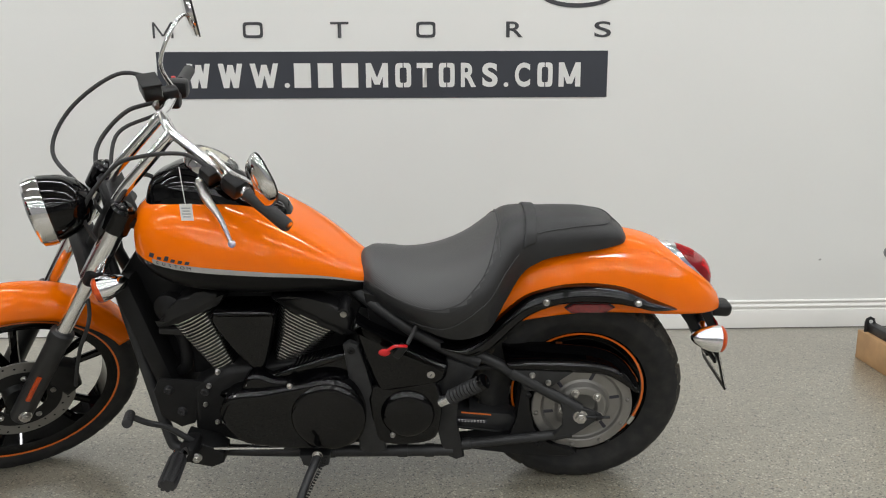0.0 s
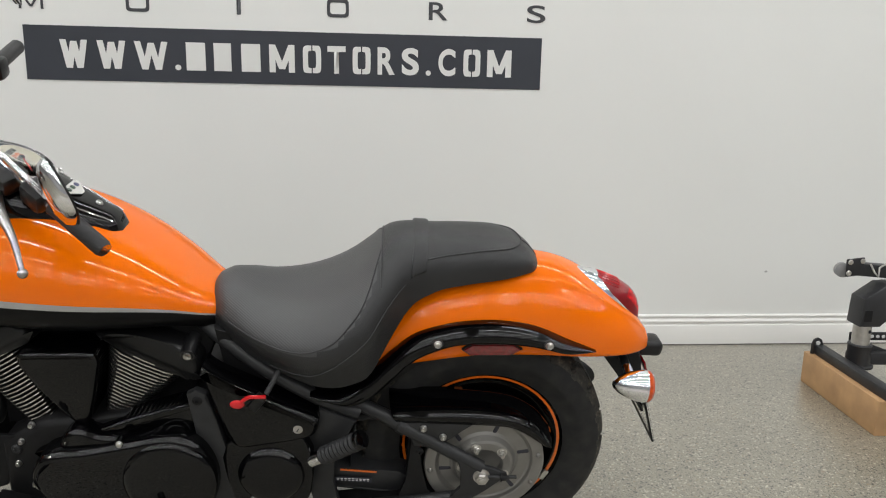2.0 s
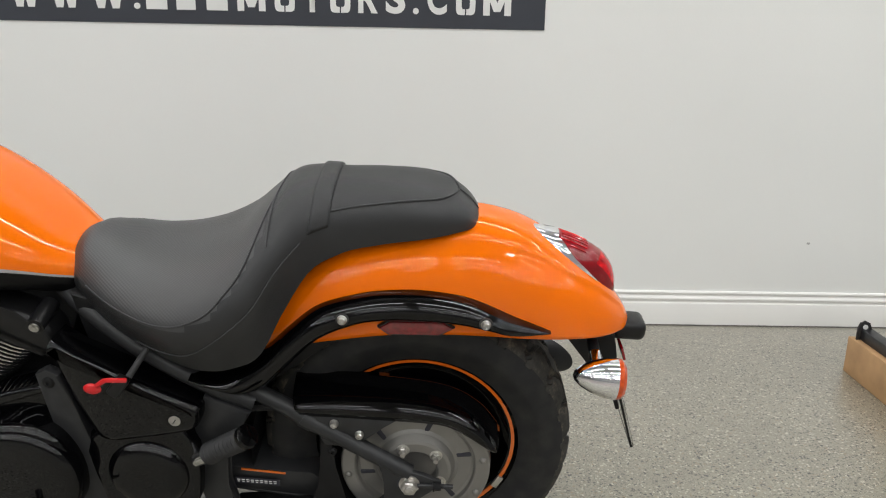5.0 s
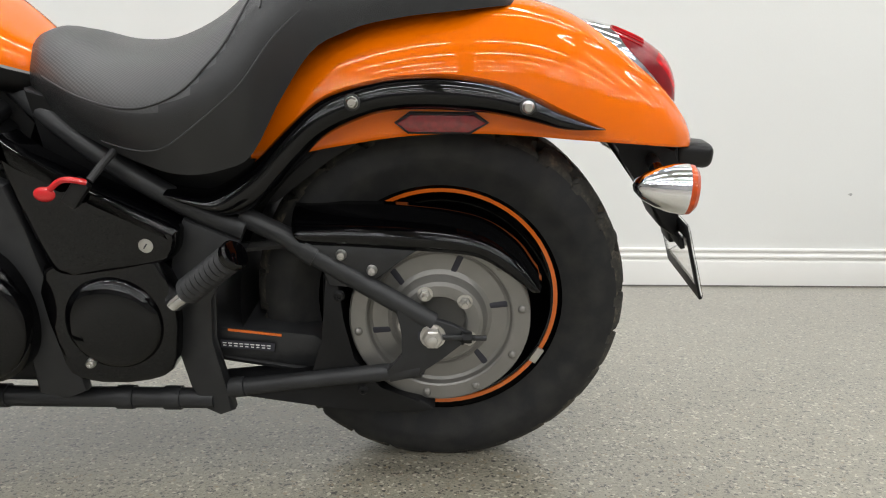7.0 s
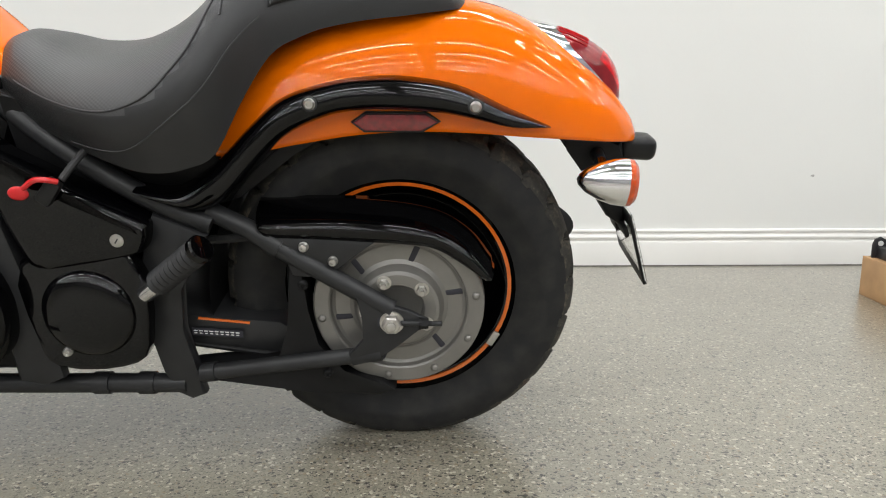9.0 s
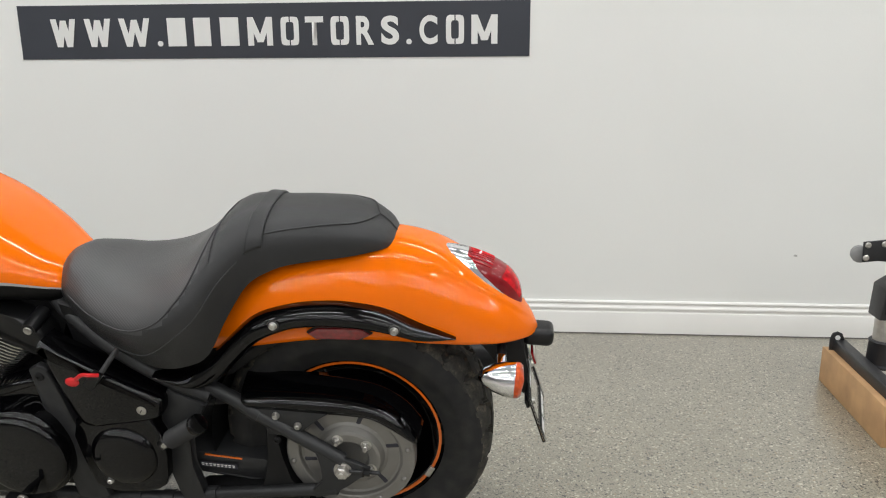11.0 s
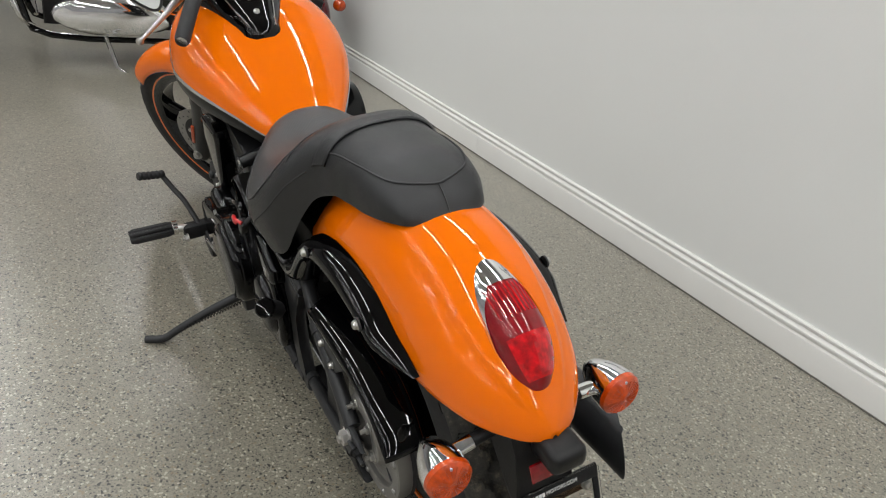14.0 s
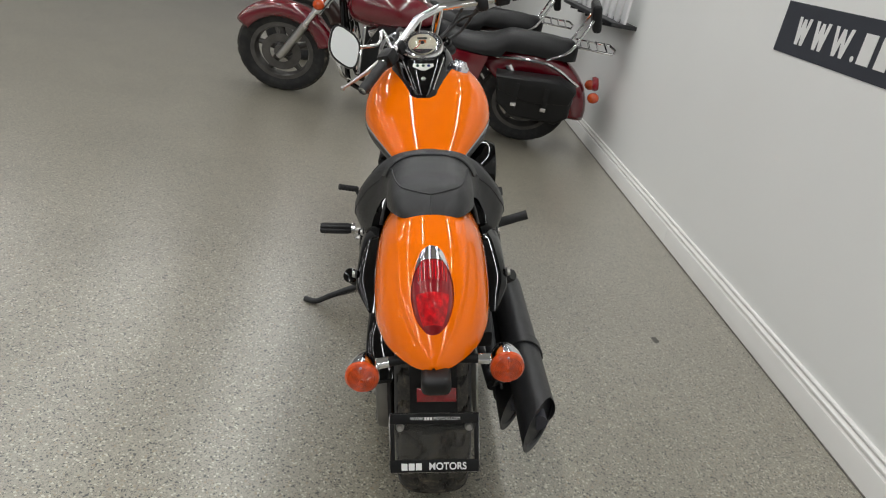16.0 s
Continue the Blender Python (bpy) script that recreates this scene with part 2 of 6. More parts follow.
# ---- mesh helpers ----
def part(name, bm, material, parent=None, label="", smooth=35, at=None, both=False):
    """Links a bmesh as one mesh object under a thing or a part."""
    me = bpy.data.meshes.new(name)
    bmesh.ops.recalc_face_normals(bm, faces=bm.faces)
    if at is not None:
        bm.transform(at)
    bm.to_mesh(me)
    bm.free()
    for m in (material if isinstance(material, (list, tuple)) else [material]):
        me.materials.append(m)
    if smooth:
        me.polygons.foreach_set("use_smooth", [True] * len(me.polygons))
        me.set_sharp_from_angle(angle=radians(smooth))
    ob = new(name, me)
    if parent is not None:
        ob.parent = parent
    if label:
        ob["label"] = label
    return ob


def thing(name, label, category, at=None, group="", kind=""):
    ob = new(name)
    ob.empty_display_size = 0.1
    if at is not None:
        ob.matrix_world = at
    return tagged(ob, label, category, group, kind)


def curve1(xs, ys):
    """A smooth function through the pairs xs, ys."""
    xs, ys = np.array(xs, float), np.array(ys, float)
    d = np.gradient(ys, xs)

    def f(x):
        x = min(max(x, xs[0]), xs[-1])
        i = min(int(np.searchsorted(xs, x, side="right")) - 1, len(xs) - 2)
        i = max(i, 0)
        h = xs[i + 1] - xs[i]
        t = (x - xs[i]) / h
        return float((2 * t**3 - 3 * t**2 + 1) * ys[i] + (t**3 - 2 * t**2 + t) * h * d[i] + (-2 * t**3 + 3 * t**2) * ys[i + 1] + (t**3 - t**2) * h * d[i + 1])

    return f


def smooth_line(pts, n=6, closed=False):
    p = [Vector(q) for q in pts]
    out = []
    m = len(p)
    for i in range(m if closed else m - 1):
        a, b = p[i], p[(i + 1) % m]
        z = p[i - 1] if (closed or i > 0) else a * 2 - b
        c = p[(i + 2) % m] if (closed or i + 2 < m) else b * 2 - a
        for k in range(n):
            t = k / n
            out.append(0.5 * ((2 * a) + (b - z) * t + (2 * z - 5 * a + 4 * b - c) * t * t + (3 * a - z - 3 * b + c) * t**3))
    if not closed:
        out.append(p[-1])
    return out


def grid(fn, us, vs, closed_u=False, closed_v=False, bm=None, mi=None):
    bm = bm or bmesh.new()
    rows = [[bm.verts.new(fn(u, v)) for v in vs] for u in us]
    nu, nv = len(us), len(vs)
    for i in range(nu if closed_u else nu - 1):
        for j in range(nv if closed_v else nv - 1):
            q = [rows[i][j], rows[(i + 1) % nu][j], rows[(i + 1) % nu][(j + 1) % nv], rows[i][(j + 1) % nv]]
            try:
                f = bm.faces.new(q)
                if mi is not None:
                    f.material_index = mi(us[i], vs[j])
            except ValueError:
                pass
    return bm, rows


def tube(pts, r, seg=12, caps=True, bm=None, smooth=0, closed=False):
    """A pipe along points; r is one radius or one for each point."""
    bm = bm or bmesh.new()
    if smooth:
        if not isinstance(r, (int, float)):
            r = [v.x for v in smooth_line([(q, 0, 0) for q in r], smooth, closed)]
        pts = smooth_line(pts, smooth, closed)
    pts = [Vector(p) for p in pts]
    rs = [r] * len(pts) if isinstance(r, (int, float)) else r
    rings, side = [], None
    for i, p in enumerate(pts):
        a = pts[i - 1] if (i or closed) else p
        c = pts[(i + 1) % len(pts)] if (i + 1 < len(pts) or closed) else p
        d = (c - a).normalized()
        if side is None:
            side = d.cross(Vector((0, 0, 1)) if abs(d.z) < 0.9 else Vector((1, 0, 0))).normalized()
        side = (side - d * side.dot(d)).normalized()
        up = d.cross(side)
        rings.append([bm.verts.new(p + (side * math.cos(k * math.tau / seg) + up * math.sin(k * math.tau / seg)) * rs[i]) for k in range(seg)])
    n = len(rings)
    for i in range(n if closed else n - 1):
        for k in range(seg):
            bm.faces.new((rings[i][k], rings[i][(k + 1) % seg], rings[(i + 1) % n][(k + 1) % seg], rings[(i + 1) % n][k]))
    if caps and not closed:
        bm.faces.new(rings[0])
        bm.faces.new(rings[-1])
    return bm


def axis_frame(centre, direction):
    """A matrix whose z axis points along direction."""
    q = Vector(direction).to_track_quat("Z", "Y")
    return Matrix.Translation(centre) @ q.to_matrix().to_4x4()


def plane_frame(centre, normal):
    """A matrix with z along normal, x backwards along the bike and y to its right."""
    n = Vector(normal).normalized()
    x = (Vector((1, 0, 0)) - n * n.x).normalized()
    y = n.cross(x)
    return Matrix.Translation(centre) @ Matrix((x, y, n)).transposed().to_4x4()


def revolve(profile, m, seg=40, bm=None, mi=None, caps=True):
    """Turns (radius, height) pairs round the z axis of m."""
    bm = bm or bmesh.new()
    rings = [[bm.verts.new(m @ Vector((r * math.cos(k * math.tau / seg), r * math.sin(k * math.tau / seg), h))) for k in range(seg)] for r, h in profile]
    for i in range(len(rings) - 1):
        for k in range(seg):
            f = bm.faces.new((rings[i][k], rings[i][(k + 1) % seg], rings[i + 1][(k + 1) % seg], rings[i + 1][k]))
            if mi:
                f.material_index = mi[i]
    if caps:
        for ring, j in ((rings[0], 0), (rings[-1], -1)):
            f = bm.faces.new(ring)
            if mi:
                f.material_index = mi[j]
    return bm


def prism(poly, y0, y1, bevel=0.004, smooth=0, bm=None, seg=2):
    """An (x, z) outline made solid from y0 to y1, with rounded edges."""
    own = bmesh.new()
    pts = [(p[0], 0, p[1]) for p in poly]
    if smooth:
        pts = [tuple(v) for v in smooth_line(pts, smooth, True)]
    a = [own.verts.new((p[0], y0, p[2])) for p in pts]
    b = [own.verts.new((p[0], y1, p[2])) for p in pts]
    n = len(pts)
    fa, fb = own.faces.new(a), own.faces.new(b)
    for i in range(n):
        own.faces.new((a[i], a[(i + 1) % n], b[(i + 1) % n], b[i]))
    if bevel:
        bmesh.ops.bevel(own, geom=list(fa.edges) + list(fb.edges), offset=bevel, segments=seg, affect="EDGES", profile=0.5)
    return merge(bm, own)


def pillow(outline, y0, y1, r, smooth=3, seg=6):
    """A cover with a rounded front edge: the outline at y0, rolled over by r to a flat face at y1."""
    pts = [Vector((p.x, p.z)) for p in smooth_line([(x, 0, z) for x, z in outline], smooth, True)]
    n = len(pts)
    area = sum(pts[i].x * pts[(i + 1) % n].y - pts[(i + 1) % n].x * pts[i].y for i in range(n))
    side = 1 if area > 0 else -1
    inward = []
    for i in range(n):
        d = (pts[(i + 1) % n] - pts[i - 1]).normalized()
        inward.append(Vector((-d.y, d.x)) * side)
    out = 1 if y1 > y0 else -1
    bm = bmesh.new()
    rings = []
    for inset, y in [(0, y0)] + [(r * (1 - math.cos(q)), y1 - out * r * (1 - math.sin(q))) for q in np.linspace(0, math.pi / 2, seg + 1)]:
        rings.append([bm.verts.new((p.x + w.x * inset, y, p.y + w.y * inset)) for p, w in zip(pts, inward)])
    for a, b in zip(rings, rings[1:]):
        for i in range(n):
            bm.faces.new((a[i], a[(i + 1) % n], b[(i + 1) % n], b[i]))
    bm.faces.new(rings[0]), bm.faces.new(rings[-1])
    return bm


def merge(bm, own):
    if bm is None:
        return own
    me = bpy.data.meshes.new("tmp")
    own.to_mesh(me)
    own.free()
    bm.from_mesh(me)
    bpy.data.meshes.remove(me)
    return bm


def box(size, m=Matrix(), bevel=0.003, bm=None, seg=2):
    own = bmesh.new()
    bmesh.ops.create_cube(own, size=1)
    own.transform(Matrix.Diagonal((*size, 1)))
    if bevel:
        bmesh.ops.bevel(own, geom=own.edges[:], offset=bevel, segments=seg, affect="EDGES", profile=0.5)
    own.transform(m)
    return merge(bm, own)


def ball(c, r, bm=None, seg=16, squash=(1, 1, 1)):
    own = bmesh.new()
    bmesh.ops.create_uvsphere(own, u_segments=seg, v_segments=seg // 2 + 2, radius=r)
    own.transform(Matrix.Translation(c) @ Matrix.Diagonal((*squash, 1)))
    return merge(bm, own)


def bolt(c, d, r=0.007, h=0.006, bm=None):
    """A domed socket screw at c, standing along d."""
    return revolve([(r * 1.15, -0.004), (r * 1.15, 0.0), (r, 0.001), (r, h * 0.6), (r * 0.75, h), (r * 0.42, h), (r * 0.4, h - 0.003), (0.0005, h - 0.003)], axis_frame(c, d), 14, bm)


def hexnut(c, d, r=0.012, h=0.012, bm=None):
    bm = revolve([(r * 1.25, -0.002), (r * 1.25, 0.001)], axis_frame(c, d), 20, bm)
    bm = revolve([(r, 0.001), (r, h * 0.85), (r * 0.85, h)], axis_frame(c, d), 6, bm)
    return revolve([(r * 0.5, 0.001), (r * 0.5, h * 1.35), (r * 0.35, h * 1.45)], axis_frame(c, d), 12, bm)


def lettering(text, size, m, material, parent, name="lettering", depth=0.001, bold=0.0, stretch=1.0):
    """Words in the built-in font as a mesh, flat on the plane of m."""
    cu = bpy.data.curves.new(name, "FONT")
    cu.body, cu.size, cu.extrude, cu.offset = text, size, depth, bold
    cu.align_x, cu.align_y = "CENTER", "CENTER"
    tmp = bpy.data.objects.new(name, cu)
    scene.collection.objects.link(tmp)
    me = bpy.data.meshes.new_from_object(tmp.evaluated_get(bpy.context.evaluated_depsgraph_get()))
    bpy.data.objects.remove(tmp)
    bpy.data.curves.remove(cu)
    me.transform(m @ Matrix.Diagonal((stretch, 1, 1, 1)))
    me.materials.clear()
    me.materials.append(material)
    ob = new(name, me)
    ob.parent = parent
    return ob


def oval(x0, x1, z0, z1, y, stroke, gap, material, parent):
    """A squared capital O as two curved strokes, with stencil gaps if wanted."""
    cx, cz, rx, rz = (x0 + x1) / 2, (z0 + z1) / 2, (x1 - x0) / 2, (z1 - z0) / 2
    for s in (-1, 1):
        bm = bmesh.new()
        rings = []
        for rxx, rzz in ((rx, rz), (rx - stroke, rz - stroke)):
            ring = []
            for k in range(25):
                a = -math.pi / 2 + math.pi * k / 24
                c, q = math.cos(a), math.sin(a)
                ring.append(bm.verts.new((cx + s * max(gap / 2, rxx * abs(c) ** 0.34), y, cz + rzz * math.copysign(abs(q) ** 0.34, q))))
            rings.append(ring)
        for k in range(24):
            bm.faces.new((rings[0][k], rings[0][k + 1], rings[1][k + 1], rings[1][k]))
        part("letter", bm, material, parent, smooth=0)


STROKES = {
    "M": [((0, 0), (0, 1)), ((1, 0), (1, 1)), ((0, 1), (0.5, 0.12)), ((1, 1), (0.5, 0.12))],
    "W": [((0, 1), (0.25, 0)), ((0.25, 0), (0.5, 0.95)), ((0.5, 0.95), (0.75, 0)), ((0.75, 0), (1, 1))],
}


def stroked(ch, x0, x1, z0, z1, y, stroke, material, parent):
    """A capital of straight strokes of even width, cut level at top and foot."""
    bm = bmesh.new()
    w = x1 - x0 - stroke
    for k, ((a, b), (c, d)) in enumerate(STROKES[ch]):
        yy = y - 0.00015 * k
        pa, pb = (x0 + stroke / 2 + a * w, z0 + b * (z1 - z0)), (x0 + stroke / 2 + c * w, z0 + d * (z1 - z0))
        bm.faces.new([bm.verts.new((p[0] + s * stroke / 2, yy, p[1])) for p, s in ((pa, -1), (pa, 1), (pb, 1), (pb, -1))])
    return part("letter", bm, material, parent, smooth=0)


def glyph(ch, x0, x1, z0, z1, y, material, parent, bold=0.0):
    """One letter fitted into a rectangle on a wall that faces -y."""
    ob = lettering(ch, 1.0, Matrix(), material, parent, "letter", 0.0, bold)
    me = ob.data
    co = np.empty(len(me.vertices) * 3)
    me.vertices.foreach_get("co", co)
    co = co.reshape(-1, 3)
    lo, hi = co.min(0), co.max(0)
    out = np.stack([x0 + (co[:, 0] - lo[0]) / (hi[0] - lo[0]) * (x1 - x0), np.full(len(co), y), z0 + (co[:, 1] - lo[1]) / (hi[1] - lo[1]) * (z1 - z0)], 1)
    me.vertices.foreach_set("co", out.ravel())
    me.update()
    return ob


# ---- room ----
WALL_Y = 4.16
floor_ob = part("floor", box((20, 14, 0.2), pose(-1, -1.76, -0.1), 0), FLOOR, smooth=0)
tagged(floor_ob, "grey epoxy showroom floor with pale and dark flakes", "floor", kind="structure")
wn = part("wall_north", box((20, 0.15, 3.8), pose(-1, WALL_Y + 0.075, 1.9), 0), WALLP, smooth=0)
tagged(wn, "smooth white painted showroom wall with a dealer sign", "wall", kind="structure")
# three unseen walls, added to shape bounce light and reflections
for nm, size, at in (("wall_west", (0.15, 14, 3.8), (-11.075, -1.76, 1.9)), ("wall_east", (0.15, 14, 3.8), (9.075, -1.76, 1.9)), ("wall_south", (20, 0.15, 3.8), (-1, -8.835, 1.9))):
    tagged(part(nm, box(size, pose(*at), 0), UNSEENWALL, smooth=0), "plain grey wall added out of view to close the room", "wall", kind="structure")
tagged(part("ceiling", box((20.3, 14.3, 0.1), pose(-1, -1.76, 3.85), 0), CEIL, smooth=0), "pale grey ceiling with rows of strip lights", "ceiling", kind="structure")

BOARD = [(0.024, 0), (0.024, 0.094), (0.0225, 0.099), (0.012, 0.103), (0.011, 0.109), (0.019, 0.113), (0.0205, 0.117), (0.0195, 0.122), (0.012, 0.127), (0.006, 0.130), (0.005, 0.135), (0.0125, 0.139), (0.0135, 0.144), (0.010, 0.149), (-0.002, 0.150)]


def baseboard(x0, x1):
    bm = bmesh.new()
    ra, rb = ([bm.verts.new((x, WALL_Y - d, z)) for d, z in BOARD] for x in (x0, x1))
    for i in range(len(BOARD) - 1):
        bm.faces.new((ra[i], rb[i], rb[i + 1], ra[i + 1]))
    bm.faces.new(ra), bm.faces.new(rb)
    return tagged(part("baseboard", bm, TRIM, smooth=25), "white moulded baseboard along the wall", "baseboard", kind="structure")


baseboard(-11, -2.152)
baseboard(-2.15, 9)
# shadow line of the floor joint, put in as a thin dark strip
tagged(part("trim", box((20, 0.004, 0.005), pose(-1, WALL_Y - 0.0265, 0.0025), 0), mat("joint_shadow", (0.16, 0.15, 0.135), rough=0.8, var=0.4, scale=9), smooth=0), "dark strip for the shadow line of the joint between baseboard and floor", "joint", kind="structure")

def spot(name, label, centre, normal, r, material, seed):
    """A small flat mark with an uneven outline, half a millimetre proud."""
    rnd = random.Random(seed)
    bm = bmesh.new()
    m = axis_frame(centre, normal)
    bm.faces.new([bm.verts.new(m @ Vector((r * rnd.uniform(0.6, 1.1) * math.cos(k * math.tau / 18), 0.7 * r * rnd.uniform(0.6, 1.1) * math.sin(k * math.tau / 18), 0.0006))) for k in range(18)])
    return tagged(part(name, bm, material, smooth=0), label, "mark", kind="structure")


spot("floor_stain", "small dark stain on the epoxy floor", (-0.949, 3.694, 0), (0, 0, 1), 0.030, mat("stain_grey", (0.09, 0.085, 0.075), rough=0.5, var=0.2, scale=60), 4)
spot("wall_scuff", "small grey scuff on the white wall", (1.634, WALL_Y, 0.365), (0, -1, 0), 0.009, mat("scuff_grey", (0.42, 0.42, 0.40), rough=0.6), 7)

# wall sign: dark band with light stencil letters, spaced capitals above it, and part of an oval emblem
sign = thing("wall_sign", "dark navy web address banner with white stencil capitals", "sign")
part("banner", box((2.21, 0.003, 0.224), pose(-0.6325, WALL_Y - 0.0015, 1.320), 0), VINYL, sign, smooth=0)
URL = [("W", 150, 195), ("W", 210, 257), ("W", 271, 326), (".", 337, 347), ("", 356, 388), ("", 402, 431), ("", 448, 480), ("M", 495, 538), ("O", 552, 583), ("T", 594, 625), ("O", 637, 668), ("R", 680, 710), ("S", 722, 752), (".", 764, 773), ("C", 786, 816), ("O", 830, 860), ("M", 872, 915)]
for ch, a, b in URL:
    xa, xb = -1.7375 + (a - 93) / 875 * 2.21, -1.7375 + (b - 93) / 875 * 2.21
    if ch == "O":
        oval(xa, xb, 1.259, 1.376, WALL_Y - 0.0045, 0.022, 0.005, LETTERS, sign)
    elif ch in STROKES and ch:
        stroked(ch, xa, xb, 1.259, 1.376, WALL_Y - 0.0045, 0.026, LETTERS, sign)
    elif ch:
        glyph(ch, xa, xb, 1.259, 1.282 if ch == "." else 1.376, WALL_Y - 0.0045, LETTERS, sign, 0.034)
    else:
        part("bar", box((xb - xa, 0.002, 0.117), pose((xa + xb) / 2, WALL_Y - 0.0045, 1.3175), 0), LETTERS, sign, smooth=0)
word = thing("wall_lettering", "widely spaced dark grey vinyl capitals on white wall", "lettering")
for ch, a, b in (("M", 275, 311), ("O", 432, 467), ("T", 585, 617), ("O", 736, 770), ("R", 895, 925), ("S", 1052, 1082)):
    xa, xb = -1.7375 + (a - 278) / 800 * 2.21, -1.7375 + (b - 278) / 800 * 2.21
    if ch == "O":
        oval(xa, xb, 1.496, 1.571, WALL_Y - 0.002, 0.0135, 0.0, DARKVINYL, word)
    elif ch == "M":
        stroked(ch, xa, xb, 1.496, 1.571, WALL_Y - 0.002, 0.011, DARKVINYL, word)
    else:
        glyph(ch, xa, xb, 1.496, 1.571, WALL_Y - 0.002, DARKVINYL, word, 0.009)
emblem = thing("wall_emblem", "dark oval swoosh emblem in vinyl above lettering", "emblem")
bm = bmesh.new()
outer, inner = [], []
for k in range(41):
    a = math.pi * (1.02 + 0.96 * k / 40)
    outer.append(bm.verts.new((0.3145 + 0.20 * math.cos(a), WALL_Y - 0.002, 1.717 + 0.082 * math.sin(a))))
    inner.append(bm.verts.new((0.3145 + 0.185 * math.cos(a), WALL_Y - 0.002, 1.722 + 0.066 * math.sin(a))))
for k in range(40):
    bm.faces.new((outer[k], outer[k + 1], inner[k + 1], inner[k]))
part("swoosh", bm, DARKVINYL, emblem, smooth=0)

# ceiling strip lights in rows along the wall
lamp = thing("ceiling_light", "white enamel strip light with lit fluorescent tubes", "light", group="ceiling strip lights")
part("housing", box((2.36, 0.10, 0.05), pose(0, 0, 0.112), 0.004), SHEET, lamp)
part("tube", tube([(-1.15, 0, 0.062), (1.15, 0, 0.062)], 0.016, 12), TUBE, lamp)
glow = bpy.data.lights.new("tube_light", "AREA")
glow.shape, glow.size, glow.size_y = "RECTANGLE", 2.3, 0.085
glow.color, glow.energy = (0.975, 0.985, 0.99), LAMP_WATTS
glow_ob = new("tube_light", glow)
glow_ob.location = (0, 0, 0.040)
glow_ob.parent = lamp
for sx in (-1.165, 1.165):
    part("end_cap", box((0.03, 0.08, 0.06), pose(sx, 0, 0.05), 0.003), SHEET, lamp)
# the row at y -7.5 is an added one, filling the shade under the motorcycle
spots = [(x, y) for y in (-7.5, -5.7, -3.9, -2.1, -0.3, 1.5, 3.3) for x in (-6.9, -4.2, -1.5, 1.2, 3.9, 6.6)]
lamp.matrix_world = pose(*spots[0], 3.67)
for x, y in spots[1:]:
    copy_thing(lamp, pose(x, y, 3.67))


# ---- orange motorcycle; its own frame: x back, y to its right, z up, rear axle above the origin ----
bike = thing("motorcycle", "orange and black cruiser motorcycle leaning on its side stand", "motorcycle", pose(0.014, 2.680, 0, 11.0, 0, -1.3) @ Matrix.Diagonal((1.015, 1.0, 1.024, 1)))

# steering: head, axis and turn to the left lock
HEAD = Vector((-1.292, 0, 0.925))
UP = Vector((0.545, 0, 0.839)).normalized()
AHEAD = Vector((-UP.z, 0, UP.x))
STEER = Matrix.Translation(HEAD) @ Matrix.Rotation(radians(36), 4, UP) @ Matrix.Translation(-HEAD)


def fk(a, l, o):
    """A point of the front end: a along the steering axis, l to the right, o ahead of it (wheel straight)."""
    return HEAD + UP * a + Vector((0, l, 0)) + AHEAD * o


# -- wheels
def tyre(c, ro, ri, half, grooves, seg=240):
    prof = []
    for k in range(61):
        s = -1 + 2 * k / 60
        e = abs(s)
        r = ro - (ro - ri) * (e**3.2) * 0.98
        y = half * math.sin(min(1, e * 1.18) * math.pi / 2) * (1 if s > 0 else -1)
        if e > 0.85:
            y *= 1 - (e - 0.85) * 1.3
        prof.append((s, r, y))

    def fn(u, v):
        s, r, y = prof[int(v)]
        a = u * math.tau / seg
        d = 0.0
        if grooves and abs(s) < 0.62:
            w = (u / seg * grooves) % 1.0
            zig = 0.18 * math.sin(s * 12) + 0.45 * abs(s)
            if abs((w + zig) % 1.0 - 0.5) < 0.105 and abs(s) > 0.1:
                d = 0.012 if abs(s) < 0.5 else 0.006
            if abs(abs(s) - 0.2 - 0.07 * math.sin(u / seg * grooves * math.tau)) < 0.050:
                d = 0.012
        return c + Vector(((r - d) * math.sin(a), y, (r - d) * math.cos(a)))

    bm, _ = grid(fn, list(range(seg)), list(range(61)), closed_u=True, mi=lambda u, v: 1 if abs(prof[int(v)][0] + 1 / 60) < 0.60 else 0)
    return bm


RW = Vector((0.010, 0, 0.317))
part("rear_tyre", tyre(RW, 0.318, 0.205, 0.094, 26, 420), TYRE, bike, "wide worn black rear tyre with dried mud")
ym = axis_frame(RW, (0, -1, 0))
rim = part("rear_rim", revolve([(0.196, -0.085), (0.208, -0.085), (0.208, -0.078), (0.19, -0.06), (0.178, -0.02), (0.178, 0.02), (0.19, 0.06), (0.2075, 0.074), (0.2065, 0.073), (0.2035, 0.0665), (0.202, 0.0645), (0.190, 0.0620), (0.178, 0.050), (0.162, 0.040), (0.12, 0.035), (0.05, 0.045), (0.05, -0.085)], ym, 64), GLOSS, bike, "gloss black cast rear rim", 30)
part("rim_stripe", revolve([(0.2018, 0.0625), (0.2018, 0.0685), (0.1935, 0.0670), (0.1935, 0.061)], ym, 72, caps=False), ORANGE_TRIM, rim, "thin orange pinstripe")
va = radians(-31)
part("wheel_weight", box((0.03, 0.008, 0.014), Matrix.Translation(RW + Vector((0.197 * math.cos(va), -0.069, 0.197 * math.sin(va)))) @ pose(0, 0, 0, 0, -60, 0), 0.002), ZINC, rim)
